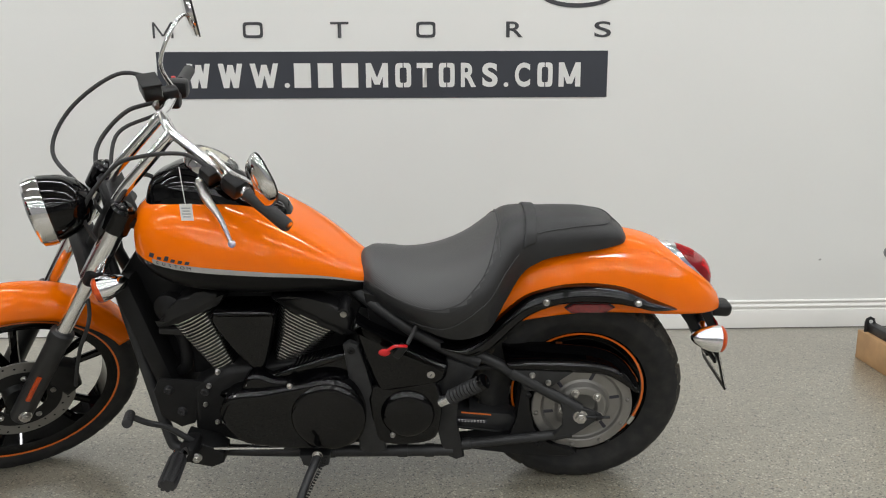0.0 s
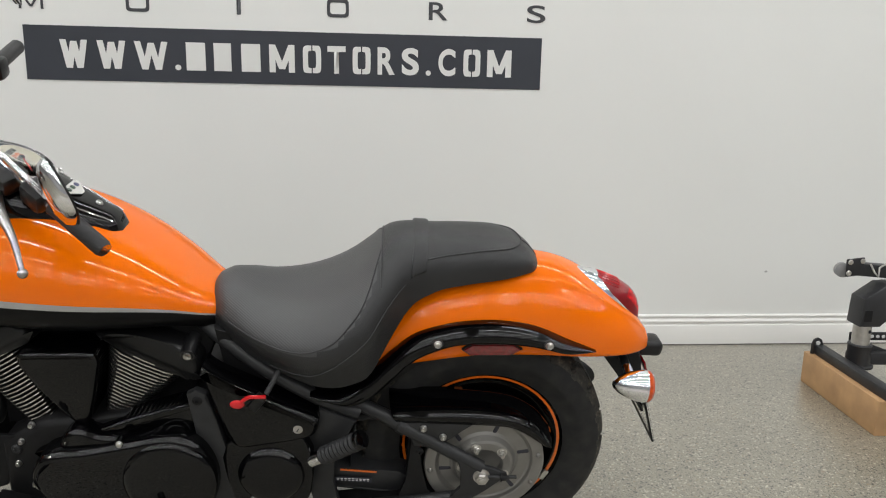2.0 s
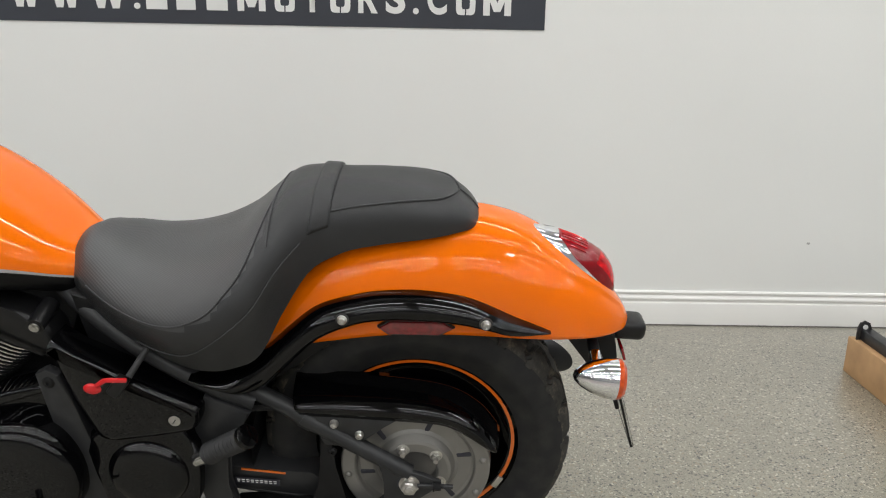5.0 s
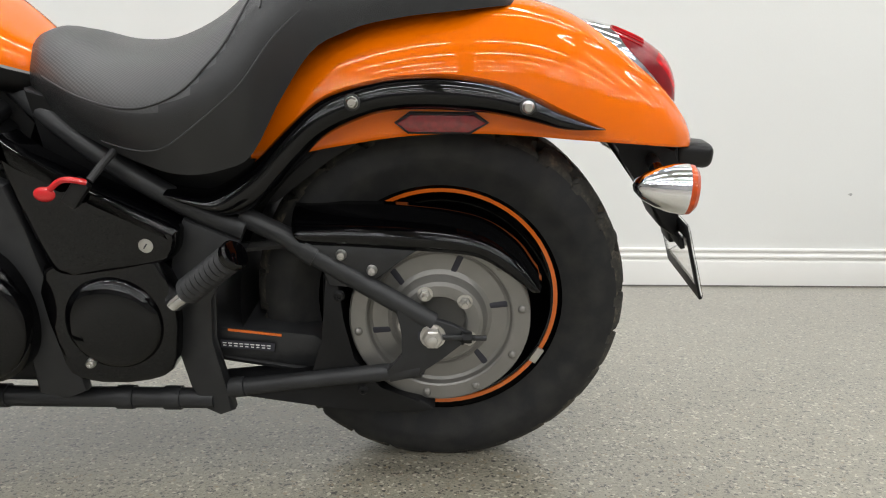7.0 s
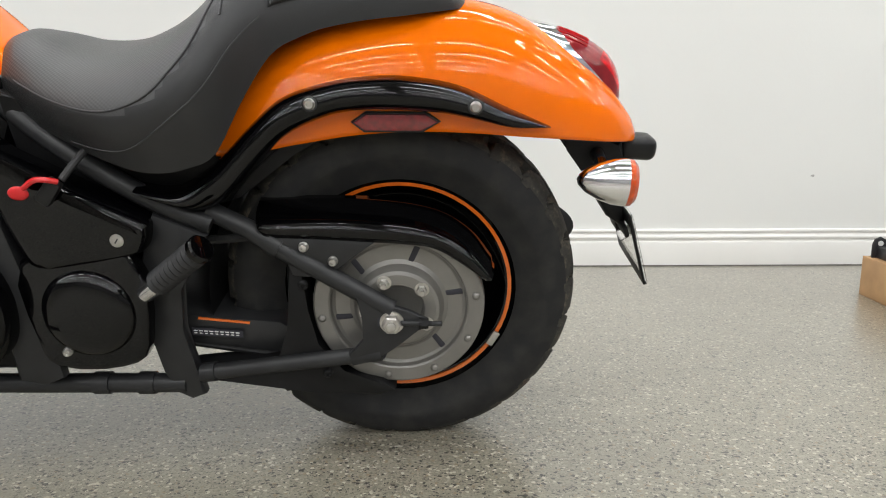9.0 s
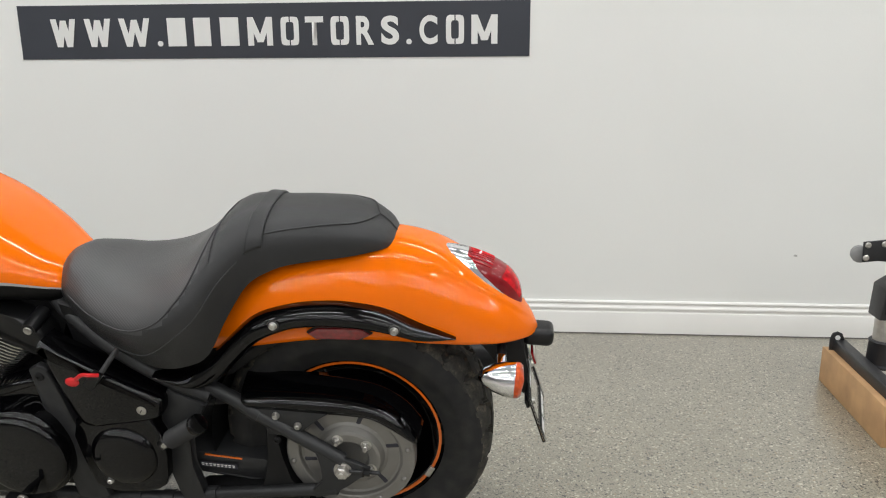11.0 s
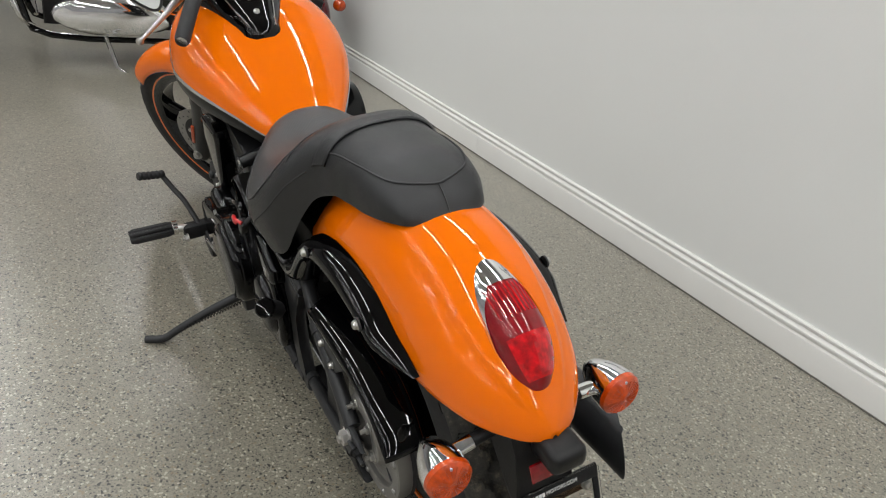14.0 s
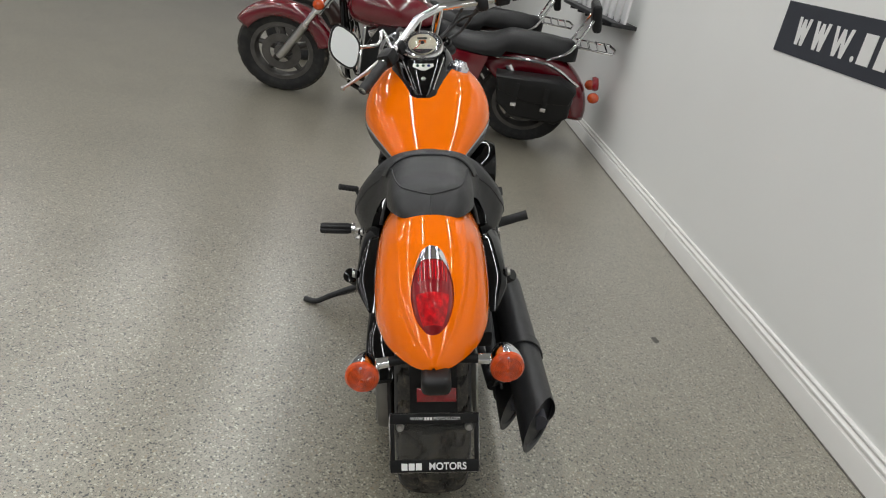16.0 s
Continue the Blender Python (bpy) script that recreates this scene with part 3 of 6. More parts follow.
pul = part("belt_pulley", revolve([(0.147, 0.098), (0.149, 0.108), (0.147, 0.129), (0.144, 0.131), (0.121, 0.131), (0.118, 0.129), (0.115, 0.121), (0.110, 0.118), (0.085, 0.1195), (0.078, 0.124), (0.070, 0.137), (0.064, 0.140), (0.046, 0.140), (0.043, 0.137), (0.041, 0.120), (0.02, 0.118)], ym, 72), ALU, bike, "grey alloy belt pulley", 24)
for k in range(6):
    a = radians(14 + 60 * k)
    m = Matrix.Translation(RW) @ Matrix.Rotation(-a, 4, "Y")
    part("slot", box((0.034, 0.008, 0.0115), m @ pose(0.097, -0.1162, 0, 0, 8, 0), 0.003), INK, pul)
for k in range(10):
    a = math.tau * k / 10 + 0.16
    part("rivet", revolve([(0.0072, 0.0), (0.0066, 0.003), (0.0042, 0.0052), (0.001, 0.006)], axis_frame(RW + Vector((0.134 * math.cos(a), -0.1305, 0.134 * math.sin(a))), (0, -1, 0)), 14), ALU, pul, smooth=50)
for k in range(5):
    a = math.tau * k / 5 + 0.75
    c = RW + Vector((0.055 * math.cos(a), -0.139, 0.055 * math.sin(a)))
    nut = part("hub_nut", hexnut(c, (0, -1, 0), 0.0092, 0.010), STEEL, pul)
    part("stud", tube([c, c + Vector((0, -0.020, 0))], 0.0046, 10), ZINC, pul)
    part("washer", revolve([(0.0125, 0.0), (0.0125, 0.002), (0.009, 0.0025)], axis_frame(c, (0, -1, 0)), 18), ZINC, pul)
part("drive_belt", tube([RW + Vector((0.142 * math.cos(a), -0.113, 0.142 * math.sin(a))) for a in np.linspace(-math.pi / 2 - 0.15, math.pi / 2 + 0.1, 20)] + [Vector((-0.60, -0.113, 0.40)), Vector((-0.66, -0.113, 0.33)), Vector((-0.60, -0.113, 0.27))], 0.0085, 6, closed=True), RUBBER, bike, "black toothed drive belt")
# right side brake
part("rear_brake_disc", revolve([(0.12, -0.115), (0.12, -0.120), (0.05, -0.120), (0.05, -0.115)], ym, 40), STEEL, bike)
part("rear_caliper", box((0.12, 0.06, 0.06), pose(-0.02, 0.135, 0.44, 0, 15, 0), 0.012), FLATB, bike)

# the wheel stands round under the height scale of the whole machine; the pulley sits well outboard
for name, dy in (("rear_tyre", 0.0), ("rear_rim", 0.0), ("belt_pulley", -0.016), ("rear_brake_disc", 0.0)):
    for ob in [o for o in bike.children if o.name == name]:
        for q in [ob] + list(ob.children):
            q.data.transform(Matrix.Translation(RW + Vector((0, dy, 0))) @ Matrix.Diagonal((1.009, 1, 1, 1)) @ Matrix.Translation(-RW))

# -- swing arm
for s in (-1, 1):
    n = "swing_arm_tube"
    part(n, tube([(-0.300, 0.140 * s, 0.490), (-0.235, 0.152 * s, 0.462), (-0.200, 0.158 * s, 0.440), (-0.10, 0.165 * s, 0.382), (0.0, 0.172 * s, 0.325)], 0.0165, 14), SATIN, bike)
    part(n, tube([(-0.40, 0.150 * s, 0.175), (-0.33, 0.155 * s, 0.193), (-0.18, 0.165 * s, 0.218), (-0.02, 0.172 * s, 0.242)], 0.0145, 14), SATIN, bike)
    part("tube_collar", tube([(-0.204, 0.157 * s, 0.443), (-0.184, 0.159 * s, 0.431)], 0.0195, 14), SATIN, bike)
    part("tube_collar", tube([(-0.34, 0.154 * s, 0.192), (-0.315, 0.156 * s, 0.196)], 0.0175, 14), SATIN, bike)
    y = 0.178 * s
    ap = part("axle_plate", prism([(-0.060, 0.352), (-0.03, 0.345), (0.03, 0.327), (0.062, 0.310), (0.050, 0.296), (0.01, 0.262), (-0.03, 0.232), (-0.07, 0.222), (-0.075, 0.245), (-0.048, 0.27), (-0.048, 0.31)], y - 0.006, y + 0.006, 0.002), SATIN, bike)
    part("axle_nut", hexnut((0.0, y + 0.008 * s, 0.307), (0, s, 0), 0.0165, 0.015), ZINC, ap)
    part("axle_slot", prism([(-0.024, 0.300), (-0.024, 0.314), (0.020, 0.314), (0.020, 0.300)], y + 0.0062 * s, y + 0.0072 * s, 0), INK, ap)
    part("axle_bore", tube([(0.0, y + 0.0225 * s, 0.307), (0.0, y + 0.0236 * s, 0.307)], 0.0065, 16), INK, ap)
    part("chain_adjuster", tube([(0.015, y + 0.010 * s, 0.307), (0.085, y + 0.010 * s, 0.306)], 0.0045, 10), SATIN, ap)
    part("adjuster_nut", hexnut((0.048, y + 0.010 * s, 0.3065), (1, 0, 0), 0.009, 0.014), FLATB, ap)
part("swing_arm_brace", prism([(-0.43, 0.245), (-0.2, 0.215), (-0.16, 0.25), (-0.2, 0.28), (-0.42, 0.30)], -0.13, 0.13, 0.01), SATIN, bike)
lab = part("warning_label", box((0.09, 0.002, 0.014), pose(-0.312, -0.136, 0.262, 0, 4, 0), 0), INK, bike, "small dark label with white print")
for k in range(9):
    part("bar", box((0.0065, 0.001, 0.0018), pose(-0.350 + 0.0092 * k, -0.1375, 0.2672 - 0.00064 * k, 0, 4, 0), 0), WHITE, lab)
    part("bar", box((0.0050, 0.001, 0.0015), pose(-0.350 + 0.0092 * k, -0.1375, 0.2625 - 0.00064 * k, 0, 4, 0), 0), WHITE, lab)
part("orange_label", box((0.09, 0.002, 0.004), pose(-0.300, -0.130, 0.283, 0, 6, 0), 0), ORANGE_TRIM, bike)
# belt guards
GUARD_TOP = smooth_line([(-0.225, 0, 0.484), (-0.15, 0, 0.488), (-0.05, 0, 0.487), (0.03, 0, 0.480), (0.09, 0, 0.463), (0.14, 0, 0.428), (0.176, 0, 0.380)], 6)
GUARD_LOW = smooth_line([(-0.205, 0, 0.452), (-0.13, 0, 0.450), (-0.04, 0, 0.445), (0.025, 0, 0.441), (0.07, 0, 0.434), (0.11, 0, 0.412), (0.158, 0, 0.376)], 6)


def guard_at(i, v):
    a, b = GUARD_TOP[int(i)], GUARD_LOW[int(i)]
    if v <= 1:
        q = v * math.pi / 2
        p = a.lerp(b, 0.55 * (1 - math.cos(q))) + Vector((0, 0, 0.012 * (1 - math.sin(q))))
        return Vector((p.x, -0.088 - 0.084 * math.sin(q), p.z))
    p = a.lerp(b, 0.55 + 0.45 * (v - 1))
    return Vector((p.x, -0.172 + 0.004 * (v - 1), p.z))


bm, rows = grid(guard_at, list(range(len(GUARD_TOP))), [0, 0.12, 0.25, 0.4, 0.55, 0.7, 0.82, 0.92, 1.0, 1.4, 2.0])
guard = part("upper_belt_guard", bm, GLOSS, bike, "gloss black belt guard", 60)
sol = guard.modifiers.new("thickness", "SOLIDIFY")
sol.thickness, sol.offset = 0.004, -1
part("guard_tab", prism([(-0.205, 0.454), (-0.02, 0.447), (-0.05, 0.428), (-0.085, 0.398), (-0.12, 0.380), (-0.165, 0.385), (-0.178, 0.43)], -0.168, -0.160, 0.002), SATIN, bike)
for x, z in ((-0.143, 0.437), (-0.096, 0.412)):
    part("guard_bolt", bolt((x, -0.171, z), (0, -1, 0), 0.0075, 0.007), STEEL, bike)
part("lower_belt_guard", prism([(-0.175, 0.40), (-0.148, 0.40), (-0.150, 0.32), (-0.135, 0.25), (-0.09, 0.195), (-0.02, 0.178), (0.003, 0.160), (-0.03, 0.150), (-0.14, 0.155), (-0.38, 0.188), (-0.36, 0.20), (-0.20, 0.215), (-0.178, 0.28)], -0.162, -0.10, 0.005), FLATB, bike)
for x, z in ((-0.15, 0.365), (-0.117, 0.196)):
    part("guard_bolt", bolt((x, -0.163, z), (0, -1, 0), 0.008, 0.005), FLATB, bike)

# -- rear fender
FX = [-0.30, -0.25, -0.15, -0.05, 0.05, 0.138, 0.209, 0.30, 0.36, 0.395, 0.418, 0.428]
f_top = curve1(FX, [0.66, 0.715, 0.768, 0.797, 0.808, 0.805, 0.784, 0.726, 0.678, 0.640, 0.610, 0.590])
f_low = curve1(FX, [0.575, 0.578, 0.598, 0.615, 0.621, 0.618, 0.612, 0.603, 0.594, 0.587, 0.582, 0.580])
f_wid = curve1(FX, [0.120, 0.126, 0.135, 0.140, 0.142, 0.140, 0.136, 0.119, 0.092, 0.062, 0.031, 0.005])


f_crease = curve1([-0.30, -0.05, 0.12, 0.24, 0.34, 0.40, 0.428], [0.62, 0.62, 0.60, 0.60, 0.60, 0.52, 0.3])


def fender_at(x, th, grow=0.0):
    n = 2.35
    c, s = math.cos(th), math.sin(th)
    w, lo, h = f_wid(x) + grow, f_low(x), f_top(x) - f_low(x) + grow
    share = abs(c) ** (2 / n)
    ridge = f_crease(x)
    step = min(1.0, max(0.0, (ridge + 0.05 - share) / 0.10))
    lift = 0.0045 * step * step * (3 - 2 * step) + 0.0015 * math.exp(-(((share - ridge) / 0.05) ** 2))
    lift *= min(1.0, max(0.0, (0.425 - x) / 0.05))
    return Vector((x + 0.4 * lift, w * math.copysign(share, c), lo + (h + lift) * abs(s) ** (2 / n)))


xs = list(np.linspace(-0.30, 0.392, 54)) + [0.400, 0.408, 0.415, 0.421, 0.425, 0.428]
bm, _ = grid(fender_at, xs, list(np.linspace(0, math.pi, 91)))
fender = part("rear_fender", bm, ORANGE, bike, "glossy orange rear fender", 60)
sol = fender.modifiers.new("thickness", "SOLIDIFY")
sol.thickness, sol.offset = 0.004, -1
part("inner_fender", grid(lambda q, y: RW + Vector((0.331 * math.sin(q), y, 0.331 * math.cos(q))), list(np.linspace(-1.75, 0.2, 30)), list(np.linspace(-0.125, 0.125, 7)))[0], FLATB, bike, "black inner mudguard", 60)
for s in (-1, 1):
    part("fender_side_plate", prism([(-0.30, 0.49), (-0.25, 0.505), (-0.16, 0.575), (-0.08, 0.622), (-0.12, 0.66), (-0.22, 0.66), (-0.31, 0.60)], 0.104 * s, 0.116 * s, 0.002), FLATB, bike)
# fender struts
TOPL = [(-0.405, 0.537), (-0.365, 0.531), (-0.33, 0.537), (-0.274, 0.576), (-0.217, 0.632), (-0.164, 0.674), (-0.089, 0.698), (-0.03, 0.706), (0.032, 0.706), (0.112, 0.692), (0.193, 0.656), (0.256, 0.629)]
LOWL = [(0.20, 0.628), (0.153, 0.638), (0.08, 0.652), (-0.009, 0.657), (-0.06, 0.654), (-0.10, 0.645), (-0.16, 0.617), (-0.205, 0.575), (-0.253, 0.523), (-0.28, 0.503), (-0.317, 0.494), (-0.38, 0.515)]
for s in (-1, 1):
    up = smooth_line([(x, 0, z) for x, z in TOPL], 5)
    lo = smooth_line([(x, 0, z) for x, z in [(0.256, 0.628)] + LOWL + [(-0.403, 0.529)]][::-1], 5)
    nu = 60

    def strut_at(u, v, s=s, up=up, lo=lo):
        def along(line):
            f = u * (len(line) - 1)
            i = min(int(f), len(line) - 2)
            return line[i].lerp(line[i + 1], f - i)

        a, b = along(up), along(lo)
        taper = min(1.0, 0.25 + (1 - u) * 6)
        q = (a + b) / 2 + (a - b) / 2 * math.cos(v)
        return Vector((q.x, s * (0.134 + 0.048 * taper * max(0, math.sin(v)) ** 0.8), q.z))

    bm, rows = grid(strut_at, list(np.linspace(0, 1, nu)), list(np.linspace(0, math.pi, 17)))
    bm.faces.new(rows[0])
    st = part("fender_strut", bm, GLOSS, bike, "gloss black fender strut", 60)
    for x, z in ((-0.116, 0.672), (0.135, 0.668)):
        part("washer", revolve([(0.012, 0), (0.012, 0.003), (0.009, 0.004)], axis_frame((x, 0.181 * s, z), (0, s, 0)), 18), RUBBER, st)
        part("strut_bolt", bolt((x, 0.185 * s, z), (0, s, 0), 0.008, 0.007), STEEL, st)
    part("reflector_frame", prism([(-0.059, 0.637), (-0.036, 0.653), (0.060, 0.653), (0.082, 0.638), (0.054, 0.621), (-0.039, 0.621)], 0.130 * s, 0.1485 * s, 0.002), PLASTIC, bike)
    part("side_reflector", prism([(-0.055, 0.637), (-0.034, 0.650), (0.058, 0.650), (0.078, 0.638), (0.052, 0.624), (-0.037, 0.624)], 0.134 * s, 0.152 * s, 0.003), RED_REFLECT, bike, "dark red side reflector")

# -- tail light on the fender
TA, TD, TN = Vector((0.197, 0, 0.782)), Vector((0.797, 0, -0.604)), Vector((0.604, 0, 0.797))
t_h = curve1([0, 0.012, 0.03, 0.066, 0.11, 0.146, 0.18, 0.2013, 0.225, 0.238, 0.242], [0, 0.012, 0.023, 0.040, 0.054, 0.0605, 0.058, 0.049, 0.030, 0.012, 0])
t_w = curve1([0, 0.012, 0.03, 0.066, 0.11, 0.146, 0.18, 0.2013, 0.225, 0.238, 0.242], [0, 0.017, 0.028, 0.040, 0.047, 0.049, 0.045, 0.039, 0.025, 0.011, 0])


def lens_at(a, th, g=1.0):
    return TA + TD * a + Vector((0, t_w(a) * g * math.cos(th), 0)) + TN * (t_h(a) * g * abs(math.sin(th)) ** 0.85 - 0.004)


ths = list(np.linspace(0, math.pi, 25))
tl = part("tail_light", grid(lens_at, list(np.linspace(0.062, 0.242, 40)), ths)[0], RED_LENS, bike, "red teardrop tail light lens", 60)
part("lens_cap", grid(lambda a, t: lens_at(a + 0.006 * (1 - math.sin(t)), t, 1.025), list(np.linspace(0, 0.070, 18)), ths)[0], CHROME, tl, "chrome front cap", 60)
th0 = curve1([0.05, 0.075, 0.10, 0.15, 0.20, 0.242], [1.2, 0.95, 0.60, 0.36, 0.28, 0.25])
for s in (0, 1):
    part("lens_skirt", grid(lambda a, f, s=s: lens_at(a, math.pi - th0(a) * f if s else th0(a) * f, 1.035), list(np.linspace(0.045, 0.242, 30)), list(np.linspace(0, 1, 6)))[0], CHROME, tl, "chrome lens surround", 60)
rimpts = [TA + TD * (0.121 + 0.126 * math.cos(q)) + Vector((0, 0.0525 * math.sin(q) * (1.05 - 0.12 * math.cos(q)), 0)) - TN * 0.001 for q in np.linspace(0, math.tau, 48, endpoint=False)]
part("lens_bezel", tube(rimpts, 0.0042, 8, closed=True), CHROME, tl, "chrome bezel")
for k in range(9):
    y = -0.030 + 0.0075 * k
    part("lens_rib", tube([lens_at(a, math.acos(max(-1, min(1, y / max(t_w(a), 0.031)))), 1.006) for a in np.linspace(0.075, 0.128, 8)], 0.0014, 6), RED_INNER, tl)
bm = bmesh.new()
bm, _ = grid(lambda a, t: lens_at(a, t, 1.006), list(np.linspace(0.158, 0.222, 12)), list(np.linspace(0.75, math.pi - 0.75, 12)), bm=bm)
part("lens_prism", bm, RED_INNER, tl, "bright red faceted lens area", 0)

# -- plate bracket, lamp and indicators behind
part("plate_stay", prism([(0.27, 0.610), (0.33, 0.592), (0.395, 0.585), (0.40, 0.55), (0.40, 0.50), (0.415, 0.44), (0.405, 0.43), (0.378, 0.45), (0.352, 0.50), (0.305, 0.575)], -0.052, 0.052, 0.008), FLATB, bike)
part("plate_lamp", box((0.07, 0.064, 0.042), pose(0.430, 0.005, 0.564, 0, 4, 0), 0.015, seg=4), PLASTIC, bike, "black number plate lamp")
part("rear_reflector", box((0.006, 0.086, 0.030), pose(0.421, 0.006, 0.520, 0, -17, 0), 0.002), RED_REFLECT, bike, "red rectangular rear reflector")
PM = pose(0.428, 0.001, 0.401, 0, -17, 0) @ Matrix.Diagonal((1, 1.06, 1.10, 1))
pf = part("plate_frame", bmesh.new(), PLASTIC, bike, "black dealer plate frame around clear plastic")
for nm, size, at in (("frame_rail", (0.006, 0.186, 0.022), (0, 0, 0.050)), ("frame_rail", (0.006, 0.186, 0.026), (0, 0, -0.048)), ("frame_side", (0.006, 0.010, 0.075), (0, -0.088, 0.002)), ("frame_side", (0.006, 0.010, 0.075), (0, 0.088, 0.002))):
    part(nm, box(size, PM @ Matrix.Translation(at), 0.002), FLATB, pf)
part("frame_edge", tube([PM @ Vector((0.003, y, z)) for y, z in ((-0.088, -0.061), (0.088, -0.061), (0.094, -0.054), (0.094, 0.054), (0.088, 0.061), (-0.088, 0.061), (-0.094, 0.054), (-0.094, -0.054))], 0.0018, 6, closed=True), CLEAR, pf)
part("clear_insert", box((0.002, 0.168, 0.078), PM @ Matrix.Translation((-0.002, 0, 0.002)), 0), CLEAR, pf, "clear plastic insert")
back = Matrix(((0, 0, 1, 0), (1, 0, 0, 0), (0, 1, 0, 0), (0, 0, 0, 1)))
for k in range(3):
    part("bar", box((0.001, 0.0125, 0.014), PM @ pose(0.0036, -0.0635 + 0.0150 * k, -0.048), 0), WHITE, pf)
lettering("MOTORS", 0.0205, PM @ pose(0.0036, 0.027, -0.048) @ back, WHITE, pf, depth=0.0004, bold=0.0004, stretch=0.95)
lettering("WWW.", 0.0085, PM @ pose(0.0036, -0.036, 0.050) @ back, WHITE, pf, depth=0.0003)
for k in range(3):
    part("bar", box((0.001, 0.0045, 0.0058), PM @ pose(0.0036, -0.0185 + 0.0058 * k, 0.050), 0), WHITE, pf)
lettering("MOTORS.COM", 0.0085, PM @ pose(0.0036, 0.026, 0.050) @ back, WHITE, pf, depth=0.0003)
part("plate_bar", box((0.008, 0.165, 0.018), PM @ Matrix.Translation((-0.010, 0, 0.032)), 0.002), FLATB, pf)
part("plate_tab", box((0.012, 0.05, 0.03), PM @ Matrix.Translation((-0.012, 0, 0.030)), 0.002), FLATB, pf)
for y in (-0.072, 0.072):
    part("plate_bolt", bolt(tuple(PM @ Vector((0.0, y, 0.032))), PM.to_3x3() @ Vector((1, 0, 0)), 0.008, 0.008), STEEL, pf)


def indicator(c, d, r, parent_label, at=None, arm=None):
    """A chrome bullet housing with an amber dished lens."""
    m = axis_frame(c, d)
    body = part("indicator", revolve([(0.0006, -0.075), (0.009, -0.072), (0.020, -0.060), (r * 0.78, -0.040), (r * 0.95, -0.018), (r, 0.0), (r, 0.004)], m, 36), CHROME, bike, parent_label, 50, at)
    prof = [(r * 0.99, 0.004), (r * 0.97, 0.012), (r * 0.86, 0.0165)]
    for k in range(1, 9):
        rr = r * 0.86 * (1 - k / 9)
        prof += [(rr + 0.0012, 0.0178 + 0.0006 * k), (rr, 0.0165 + 0.0006 * k)]
    part("indicator_lens", revolve(prof, m, 36), AMBER, body, "amber ribbed lens", 20, at)
    ribs = bmesh.new()
    for k in range(20):
        a = math.tau * k / 20
        tube([m @ Vector((r * f * math.cos(a), r * f * math.sin(a), 0.0172 + 0.0052 * (1 - f / 0.86))) for f in (0.30, 0.55, 0.84)], 0.0008, 5, bm=ribs)
    part("lens_ribs", ribs, AMBER, body, at=at)
    part("lens_screw", bolt(tuple(m @ Vector((0, r * 0.78, 0.017))), d, 0.0025, 0.002), STEEL, body, at=at)
    if arm:
        part("indicator_stem", tube(arm, 0.011, 12), FLATB, body, at=at)
        part("stem_collar", tube([Vector(arm[-1]) * 0.55 + Vector(arm[0]) * 0.45, arm[-1]], 0.0125, 12), CHROME, body, "chrome collar", at=at)
    return body


indicator((0.376, -0.156, 0.543), (1, -0.05, -0.06), 0.0385, "chrome bullet rear indicator", None, [(0.350, -0.06, 0.566), (0.350, -0.128, 0.553)])
indicator((0.372, 0.162, 0.560), (1, 0.05, -0.06), 0.0385, "chrome bullet rear indicator", None, [(0.350, 0.06, 0.566), (0.350, 0.132, 0.563)])

# -- seat
SX = [-0.650, -0.640, -0.615, -0.57, -0.51, -0.44, -0.37, -0.31, -0.265, -0.225, -0.18, -0.13, -0.05, 0.03, 0.08, 0.112, 0.126]
s_top = curve1(SX, [0.700, 0.735, 0.758, 0.757, 0.742, 0.742, 0.762, 0.795, 0.834, 0.866, 0.878, 0.878, 0.877, 0.870, 0.852, 0.825, 0.805])
s_low = curve1(SX, [0.672, 0.660, 0.650, 0.632, 0.610, 0.586, 0.569, 0.575, 0.596, 0.668, 0.736, 0.764, 0.784, 0.793, 0.798, 0.800, 0.800])
s_wid = curve1(SX, [0.035, 0.070, 0.108, 0.148, 0.188, 0.222, 0.238, 0.236, 0.219, 0.180, 0.137, 0.118, 0.113, 0.105, 0.088, 0.064, 0.034])
s_pow = curve1(SX, [2.2, 2.2, 2.3, 2.4, 2.5, 2.6, 2.7, 2.8, 2.8, 2.8, 2.8, 2.8, 2.9, 2.9, 2.8, 2.5, 2.3])


def seat_at(x, th, grow=0.0):
    n = s_pow(x)
    c, s = math.cos(th), math.sin(th)
    w, lo, h = s_wid(x) + grow, s_low(x), s_top(x) - s_low(x) + grow
    tuck = 1 - 0.17 * (1 - min(1.0, max(0.0, s) / 0.5)) ** 2 * min(1.0, max(0.0, (-0.18 - x) / 0.08))
    return Vector((x, w * tuck * math.copysign(abs(c) ** (2 / n), c), lo + h * max(0.0, s) ** (2 / n)))


sxs = [-0.650, -0.647, -0.643] + list(np.linspace(-0.638, 0.10, 64)) + [0.108, 0.115, 0.121, 0.126]
sth = list(np.linspace(0, math.pi, 49))


def rider_panel(x):
    """How far down the sides the embossed panel reaches."""
    return curve1([-0.65, -0.56, -0.50, -0.39, -0.32, -0.265, -0.24], [0.50, 0.42, 0.42, 0.46, 0.60, 0.95, 1.45])(x)


def seat_faces(x, th):
    e = min(th, math.pi - th)
    return 1 if x < -0.245 and e > rider_panel(x) else 0


